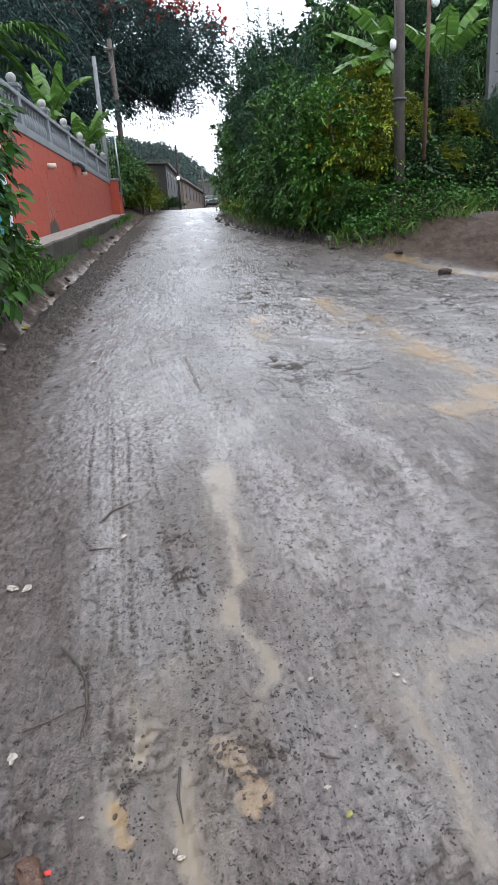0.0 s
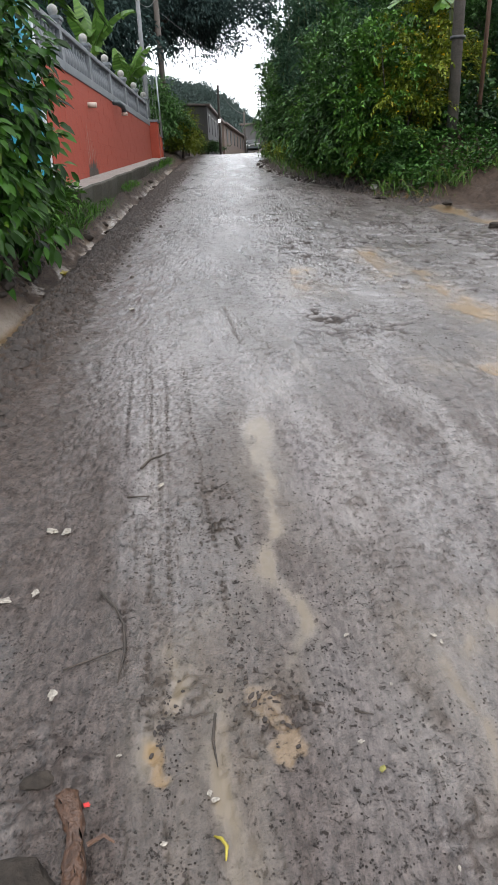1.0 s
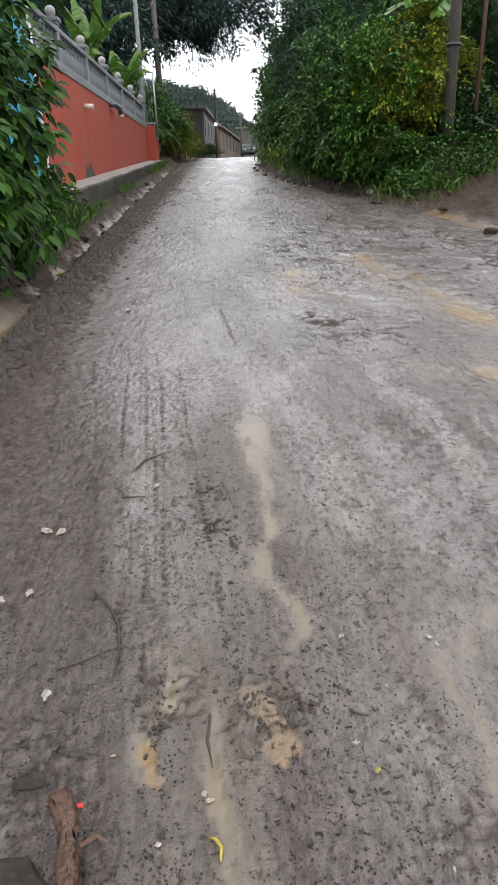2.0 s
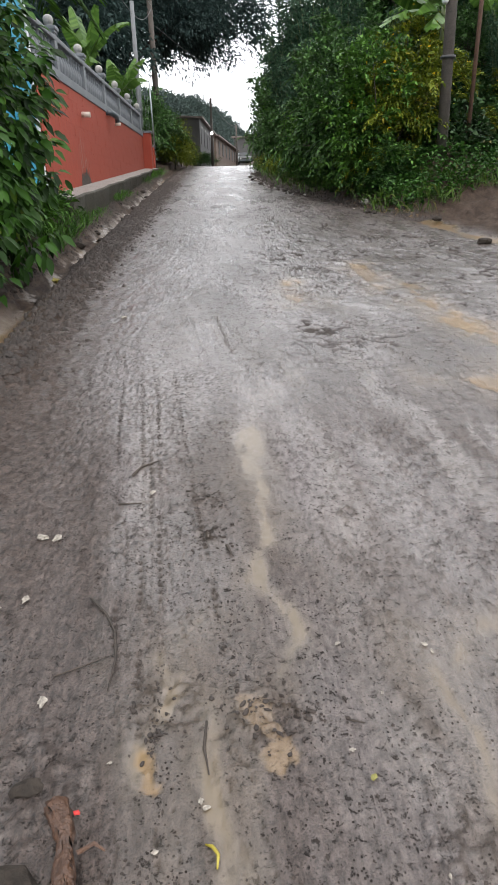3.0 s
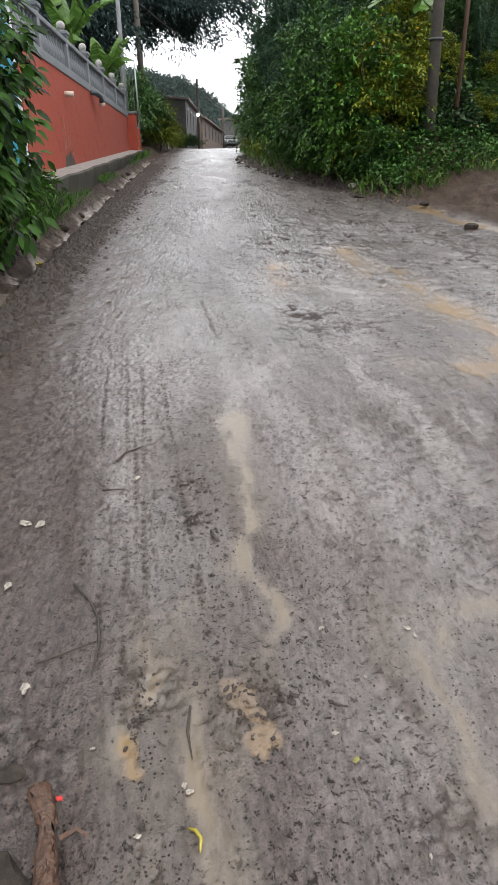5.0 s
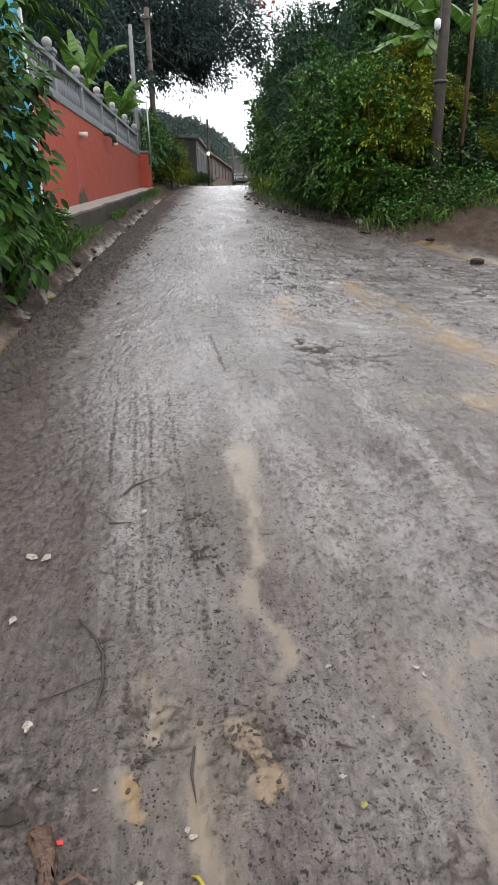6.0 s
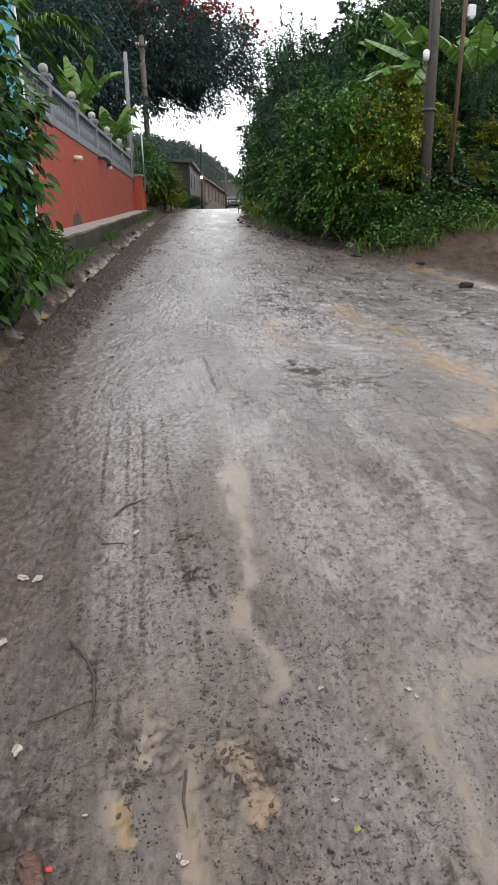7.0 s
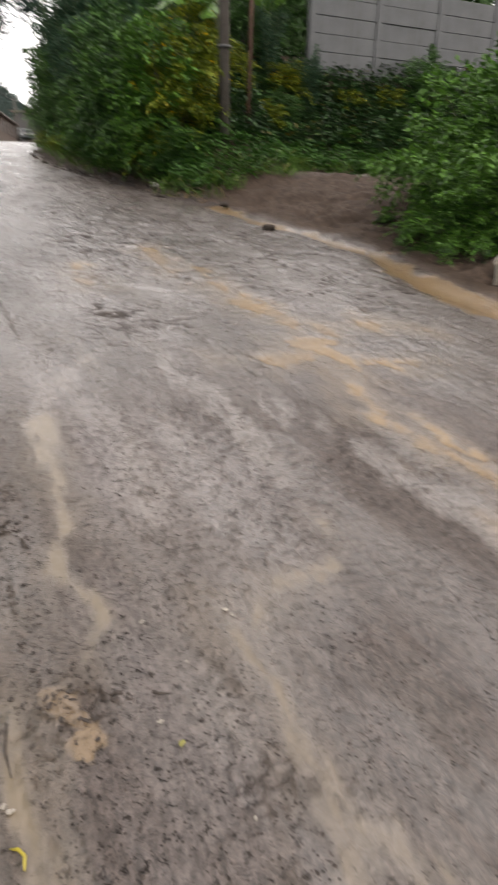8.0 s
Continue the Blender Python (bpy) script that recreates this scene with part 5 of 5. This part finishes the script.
plant("shrub", P(-2.62, 9.2), (0.22, 0.9, 0.25), 0.2, LEAF_SHRUB, "low weeds growing on the gutter bank", "weeds", 140, 60, 40, 0.1, 0.4, 0.2, 0.02)
r = rng(61)
spots = [(x, y, gz(x, y) - 0.02) for x, y in zip(r.uniform(-2.75, -2.3, 80), r.uniform(8.2, 11.2, 80))]
tufts("bank_weeds", spots, "weeds and grass along the gutter bank", LEAF_SHRUB, 62, 0.26, 26, 0.08)
spots = [(x, y, gz(x, y) + 0.02) for x, y in zip(r.uniform(-2.46, -2.28, 90), np.repeat([10.8, 12.2, 14.9, 15.4, 20.6, 22.4, 23.4, 24.2, 24.8], 10) + r.normal(size=90) * 0.28)]
tufts("kerb_weeds", spots, "weeds growing at the foot of the pavement kerb", LEAF_SHRUB, 63, 0.22, 20, 0.08)

hedge = plant("hedge", P(-2.85, 27.6), (0.75, 1.6, 0.95), 0.9, LEAF_DARK, "tall overgrown dark hedge beside the road", "hedge", 150, 120, 60, 0.1, 0.5, 0.28, 0.05, group="west hedges", sprays=120, reach=0.5)
again(hedge, -3.0, 31, 10, 1.0, 1.1)
again(hedge, -3.2, 34.5, 20, 1.0, 1.15)
again(hedge, -3.5, 39, 170, 1.1, 1.1)
again(hedge, -3.9, 29, 40, 1.3, 1.1)
again(hedge, -2.0, 45.5, 90, 0.7, 0.8)
again(hedge, -1.5, 49, 10, 0.6, 0.7)
yel = plant("hedge", P(-2.1, 28.6), (0.5, 1.3, 0.85), 0.8, LEAF_LIME, "yellow-green overgrown hedge beside the road", "hedge", 151, 90, 50, 0.085, 0.45, 0.24, 0.04, group="west hedges", sprays=110, reach=0.45)
again(yel, -2.1, 32.5, 10, 0.8, 0.9)
banana((-3.9, 21.3, 3.2), 1.9, "banana plant with upright pale-green leaves", 34, 7, 1.7)
banana((-4.6, 20.3, 3.0), 1.8, "banana plant behind the balustrade", 35, 6, 1.5)
banana((-3.3, 23.0, 2.9), 1.6, "low banana plant with arching leaves", 36, 6, 1.5)
palm((-4.9, 18.2, 3.0), 3.3, "small palm with drooping fronds behind the house", 37)

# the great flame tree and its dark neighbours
big = plant("flame_tree", (-6.0, 44, gz(-6.0, 44)), (7.0, 5.5, 4.0), 7.3, LEAF_HAZED, "great spreading flame tree with red blossoms", "tree", 160, 760, 120, 0.2, 0.42, 0.95, 0.4, FLOWER_RED, 1100, petal=1.2, ragged=0.3, low=-0.3, droop=0.4, sprays=500, reach=1.6, heads=34)
dark = plant("tree", (-6.5, 31, gz(-6, 31)), (2.6, 2.4, 3.4), 4.6, LEAF_HAZED, "dark dense tree behind the balustrade", "tree", 161, 200, 60, 0.26, 0.34, 0.7, 0.16, ragged=0.35, low=-0.8, droop=0.4, group="west trees")
for x, y, s, tall in [(-10, 30, 1.3, 1.1), (-7.6, 36, 1.2, 1.15), (-11, 37, 1.5, 1.2), (-14, 34, 1.6, 1.2), (-7.8, 24.5, 0.9, 0.95)]:
    again(dark, x, y, float(r.uniform(0, 360)), s, tall)

# ---- concrete panel wall above the bank ----
pw = thing("wall_east", (7.6, 17.2, 3.7), "grey precast concrete panel wall stained by rain", "wall", kind="structure", rz=6)
panel_me = part("panel", box(1.92, 0.07, 0.385, (0, 0, 0), 0.012), BLOCK, pw)
column_me = part("column", box(0.16, 0.17, 3.0, (0, 0, 1.3), 0.012), BLOCK, pw)
first = True
for k in range(7):
    c = column_me if k == 0 else new("column", column_me.data)
    c.parent, c.location = pw, (2.0 * k, 0, 0)
    if k == 6:
        break
    for j in range(6):
        p = panel_me if first else new("panel", panel_me.data)
        first = False
        p.parent, p.location = pw, (2.0 * k + 1.0, 0.012 * math.sin(5 * k + 3 * j), 0.2 + 0.395 * j)


# ---- stones, litter and sticks on the road ----
def stone(place, size, material_, label, seed, group="roadside stones", name="stone", category="stone"):
    r = rng(seed)
    b = bmesh.new()
    bmesh.ops.create_icosphere(b, subdivisions=2, radius=1)
    offs = Vector(r.uniform(-9, 9, 3))
    for v in b.verts:
        v.co *= 1 + 0.35 * noise.noise(v.co * 1.1 + offs) + 0.15 * noise.noise(v.co * 2.7 + offs)
        v.co = Vector((v.co.x * size[0], v.co.y * size[1], v.co.z * size[2]))
    ob = part(name, b, material_, None)
    ob.matrix_basis = pose(*place, 0, 0, float(r.uniform(0, 360)))
    return tagged(ob, label, category, group)


def on(x, y, dz=0.0):
    return (x, y, gz(x, y) + dz)


stone(on(3.25, 8.35, 0.03), (0.09, 0.07, 0.05), STONE, "dark wet rock beside the runnel", 1)
stone(on(2.6, 12.75, 0.04), (0.1, 0.07, 0.06), PALESTONE, "pale grey rock at the foot of the bank", 2)
stone(on(3.3, 10.5, 0.06), (0.1, 0.06, 0.04), STONE, "small dark stone in the muddy water", 3)
r = rng(70)
for k in range(44):
    x, y = float(r.uniform(-2.75, -2.25)), float(r.uniform(4.8, 8.6))
    w = float(r.uniform(0.03, 0.1))
    stone(on(x, y, 0.3 * w), (w, w * 0.8, w * 0.6), STONE, "dark muddy stone in the gutter bank", 600 + k, "gutter stones")
for k in range(26):
    y = float(r.uniform(6.6, 18))
    x = -2.02 + float(r.uniform(-0.25, 0.2))
    w = float(r.uniform(0.03, 0.09))
    stone(on(x, y, 0.25 * w), (w, w * 0.8, w * 0.6), STONE, "wet stone in the gutter stream", 240 + k, "gutter stones")
for k in range(48):
    y = float(r.uniform(11, 22))
    x = float(np.interp(y, [10.9, 13.3, 15.2, 17.6, 22.8], [3.0, 2.3, 1.7, 1.2, 1.0])) - float(r.uniform(0, 0.35))
    w = float(r.uniform(0.02, 0.075))
    stone(on(x, y, 0.25 * w), (w, w * 0.8, w * 0.55), STONE if k % 6 else PALESTONE, "rubble stone at the road's edge", 280 + k, "edge rubble")


def clod_field(name, label, count, seed, where, size, lumpy=False):
    """Many small uneven lumps of mud as one piece of stuff."""
    r = rng(seed)
    b = bmesh.new()
    if lumpy:
        bmesh.ops.create_icosphere(b, subdivisions=2, radius=1)
    else:
        bmesh.ops.create_cone(b, segments=4, radius1=1, radius2=0.35, depth=1.1, cap_ends=False)
        bmesh.ops.contextual_create(b, geom=[v for v in b.verts if v.co.z > 0])
        bmesh.ops.triangulate(b, faces=b.faces)
    b.verts.index_update()
    base = np.array([v.co for v in b.verts])
    tri = np.array([[v.index for v in f.verts] for f in b.faces])
    b.free()
    xy = where(r, count)
    s = size * np.clip(r.lognormal(0, 0.55, count), 0.3, 2.2)
    v = base[None] * (1 + 0.5 * (r.random((count, len(base), 1)) - 0.5)) * s[:, None, None] * np.array((1, 1, 0.7)) * r.uniform(0.6, 1.5, (count, 1, 3))
    turn = r.uniform(0, 6.28, (count, 1))
    v[..., 0] *= 1.4 if lumpy else 1.0
    v = np.stack([v[..., 0] * np.cos(turn) - v[..., 1] * np.sin(turn), v[..., 0] * np.sin(turn) + v[..., 1] * np.cos(turn), v[..., 2]], -1)
    z = surface(xy[:, 0], xy[:, 1])
    v = v + np.stack([xy[:, 0], xy[:, 1], z + 0.2 * s], 1)[:, None]
    f = (np.arange(count)[:, None, None] * len(base) + tri[None]).reshape(-1, 3)
    return tagged(raw(name, v.reshape(-1, 3), f, CLOD, None, smooth=lumpy), label, "mud clods", kind="stuff")


def scattered(r, n):
    """Crumbs lie in drifts, thickest towards the gutter side and near at hand."""
    xy = np.zeros((0, 2))
    while len(xy) < n:
        p = np.stack([r.uniform(-1.4, 1.7, 4 * n), 0.8 + 6 * r.random(4 * n) ** 1.7], 1)
        clear = smooth(0.0, 0.04, np.min([along(p[:, 0], p[:, 1], line) for line in SILT + PUDDLES], axis=0))
        w = clear * smooth(-0.25, 0.4, fbm(p[:, 0] * 3.5, p[:, 1] * 2.5, 4)) * (0.35 + 0.65 * smooth(0.3, -0.5, p[:, 0]))
        xy = np.concatenate([xy, p[r.random(4 * n) < w]])
    return xy[:n]


def upper_road(r, n):
    """Flakes turned up by wheels, in broken drifts across the upper road."""
    xy = np.zeros((0, 2))
    while len(xy) < n:
        p = np.stack([r.uniform(-1.3, 2.9, 6 * n), 3.6 + 11 * r.random(6 * n) ** 1.2], 1)
        w = smooth(0.08, 0.3, fbm(p[:, 0] * 1.6 + 5, p[:, 1] * 2.6, 4)) * (0.3 + 0.7 * smooth(0.2, 1.6, p[:, 0]))
        xy = np.concatenate([xy, p[r.random(6 * n) < w]])
    return xy[:n]


def bank_foot(r, n):
    y = 10.8 + 13 * r.random(n) ** 1.2
    e = np.interp(y, [10.9, 11.2, 13.3, 15.2, 17.6, 22.8, 30], [3.2, 3.0, 2.5, 1.9, 1.5, 1.25, 1.5])
    return np.stack([e - 0.12 + 0.16 * r.normal(size=n), y], 1)


clod_field("mud_clods", "loose dark mud clods along the gutter's edge", 6500, 81, lambda r, n: np.stack([-1.55 + 0.15 * r.normal(size=n), 3.2 + 16 * r.random(n) ** 1.1], 1), 0.017)
clod_field("gutter_gravel", "dark wet gravel and debris in the roadside gutter", 3200, 84, lambda r, n: np.stack([np.where(r.random(n) < 0.5, r.uniform(-2.5, -2.2, n), r.uniform(-1.9, -1.7, n)), 6.5 + 18 * r.random(n) ** 1.2], 1), 0.019)
clod_field("edge_debris", "dark soil clods and debris at the foot of the bank", 3600, 85, bank_foot, 0.022)
clod_field("road_crumbs", "small mud crumbs scattered over the wet road", 11000, 82, scattered, 0.0027)
clod_field("road_flakes", "small dark mud flakes strewn over the upper road", 900, 86, upper_road, 0.005)
def tyre_lines(r, n):
    """Crumbs pressed up along the tyre lines, in broken runs."""
    xy = np.zeros((0, 2))
    while len(xy) < n:
        line = np.array(TREADS[r.integers(0, len(TREADS))])
        y = r.uniform(1.2, 4.0, 40)
        x = np.interp(y, line[::-1, 1], line[::-1, 0]) + 0.007 * r.normal(size=40)
        keep = (y > line[-1, 1]) & (y < line[0, 1]) & (fbm(x * 1.5 + 30, y * 3, 3) > 0.06)
        xy = np.concatenate([xy, np.stack([x, y], 1)[keep]])
    return xy[:n]


clod_field("tyre_line_crumbs", "small dark crumbs of mud along the tyre lines", 900, 87, tyre_lines, 0.0034)
clod_field("churned_clods", "clods of churned mud in the road", 420, 83, lambda r, n: np.array([(0.03, 1.44), (0.12, 1.38), (-0.15, 2.52), (1.95, 8.95), (-0.12, 2.26), (-0.26, 1.4), (2.05, 8.3)])[r.integers(0, 7, n)] + r.normal(size=(n, 2)) * 0.06, 0.0032, True)

log = thing("fallen_branch", on(-0.405, 1.03, 0.03), "short reddish-brown rotten branch lying in the mud", "branch")
wood = tube([(-0.065 + 0.125 * u + 0.01 * math.sin(7 * u), 0.11 - 0.36 * u, 0.004 * math.sin(9 * u) - 0.01 * u) for u in [k / 24 for k in range(25)]],
            [0.024 + 0.007 * math.sin(2.2 + 7 * k / 24) + 0.006 * math.exp(-((k - 11) / 1.5) ** 2) for k in range(25)], 30)
for v in wood.verts:
    v.co += Vector((noise.noise(v.co * Vector((190, 16, 190))), 0, noise.noise(v.co * Vector((170, 14, 170)) + Vector((3, 3, 3))))) * 0.011
part("wood", wood, WOOD, log, smooth=True)
stone(on(-0.53, 0.93, 0.012), (0.07, 0.09, 0.03), STONE, "flat mossy stone half sunk in the mud", 4)
stone(on(-0.56, 1.2, 0.004), (0.03, 0.045, 0.012), STONE, "small dark flat stone in the mud", 5)
part("twig", tube([(0.015, -0.02, 0.01), (0.05, 0.0, 0.012), (0.075, -0.01, 0.0)], [0.006, 0.005, 0.003], 6), WOOD, log)


def stick(points, radius, label="thin wet twig lying in the mud"):
    pts = [on(x, y, radius * 0.6 + 0.004) for x, y in points]
    return tagged(part("twig", tube(pts, [radius] * (len(pts) - 1) + [radius * 0.4], 6), BARK, smooth=True), label, "twig", "fallen twigs")


stick([(-0.53, 1.91), (-0.46, 1.82), (-0.42, 1.74), (-0.4, 1.62), (-0.405, 1.5)], 0.0045)
stick([(-0.58, 1.56), (-0.5, 1.6), (-0.41, 1.64)], 0.003)
stick([(-0.49, 2.74), (-0.46, 2.83), (-0.38, 2.88)], 0.006)
stick([(-0.11, 1.38), (-0.115, 1.3), (-0.1, 1.22)], 0.004)
stick([(-0.05, 2.18), (-0.03, 2.12)], 0.008)
stick([(-0.52, 2.5), (-0.42, 2.5)], 0.005)
stick([(0.29, 1.36), (0.33, 1.35)], 0.004)


def scrap(x, y, size, material_, label, seed, name="litter_scrap", category="litter"):
    r = rng(seed)
    b = bmesh.new()
    bmesh.ops.create_icosphere(b, subdivisions=2, radius=1)
    for v in b.verts:
        v.co *= 1 + 1.1 * noise.noise(v.co * 2.3 + Vector((seed * 1.37, 0, 0)))
        v.co = Vector((v.co.x * size, v.co.y * size * 0.65, v.co.z * size * 0.3))
    ob = part(name, b, material_, None)
    ob.matrix_basis = pose(*on(x, y, size * 0.12 + 0.004), 0, 0, float(r.uniform(0, 360)))
    return tagged(ob, label, category, "road litter")


LEAF_DRYLIME = plain("faded_leaf", (0.16, 0.15, 0.03), (0.26, 0.24, 0.06), 30, 0.6, 0.2, 0.002, 90)
REDBIT = plain("red_plastic", (0.6, 0.02, 0.02), (0.75, 0.05, 0.04), 30, 0.4, 0.1, 0.001, 90)
YELLOW = plain("yellow_peel", (0.26, 0.2, 0.015), (0.42, 0.35, 0.04), 20, 0.4, 0.2, 0.002, 90)
for k, (x, y, w) in enumerate([(-0.73, 2.27, 0.022), (-0.79, 2.27, 0.026), (-0.76, 1.91, 0.018), (-0.59, 1.47, 0.018), (-0.105, 1.135, 0.01), (-0.12, 1.15, 0.008), (-0.22, 1.03, 0.009), (0.3, 1.65, 0.009),
                               (0.4, 1.45, 0.007), (0.44, 0.95, 0.006), (0.28, 1.27, 0.008), (-0.38, 2.58, 0.018), (-0.36, 1.26, 0.006), (-0.9, 5.39, 0.03), (0.575, 1.63, 0.011), (0.59, 1.6, 0.008), (-0.86, 1.88, 0.022)]):
    scrap(x, y, w, LITTER, "pale scrap of litter trodden into the mud", 300 + k)
scrap(-0.42, 1.13, 0.009, REDBIT, "red scrap of plastic in the mud", 330)
peel = thing("fruit_peel", on(-0.08, 1.015, 0.008), "yellow curved fruit peel in the silt", "peel")
part("peel", tube([(-0.025, 0.03, 0), (-0.008, 0.02, 0.006), (0.006, 0.0, 0.006), (0.004, -0.03, 0)], [0.002, 0.0045, 0.0045, 0.002], 7), YELLOW, peel, smooth=True)
scrap(-2.1, 7.9, 0.08, YELLOW, "yellow wrapper lying in the gutter", 331)
scrap(0.32, 1.19, 0.011, LEAF_DRYLIME, "small yellow-green leaf trodden in the mud", 332, "fallen_leaf", "leaf")
bag = thing("rubbish_bag", on(4.75, 5.25, 0.1), "crumpled black and white rubbish bag at the water's edge", "rubbish")
bb = bmesh.new()
bmesh.ops.create_icosphere(bb, subdivisions=3, radius=1)
for v in bb.verts:
    v.co *= 1 + 0.4 * noise.noise(v.co * 1.6) + 0.2 * noise.noise(v.co * 4)
    v.co = Vector((v.co.x * 0.22, v.co.y * 0.2, v.co.z * 0.24))
part("bag", bb, LITTER, bag)
bb = bmesh.new()
bmesh.ops.create_icosphere(bb, subdivisions=3, radius=1)
for v in bb.verts:
    v.co *= 1 + 0.5 * noise.noise(v.co * 2.1 + Vector((4, 1, 2))) + 0.2 * noise.noise(v.co * 5)
    v.co = Vector((v.co.x * 0.2 + 0.13, v.co.y * 0.2 + 0.02, v.co.z * 0.22 - 0.04))
part("dark_bag", bb, CABLE, bag, "black plastic")
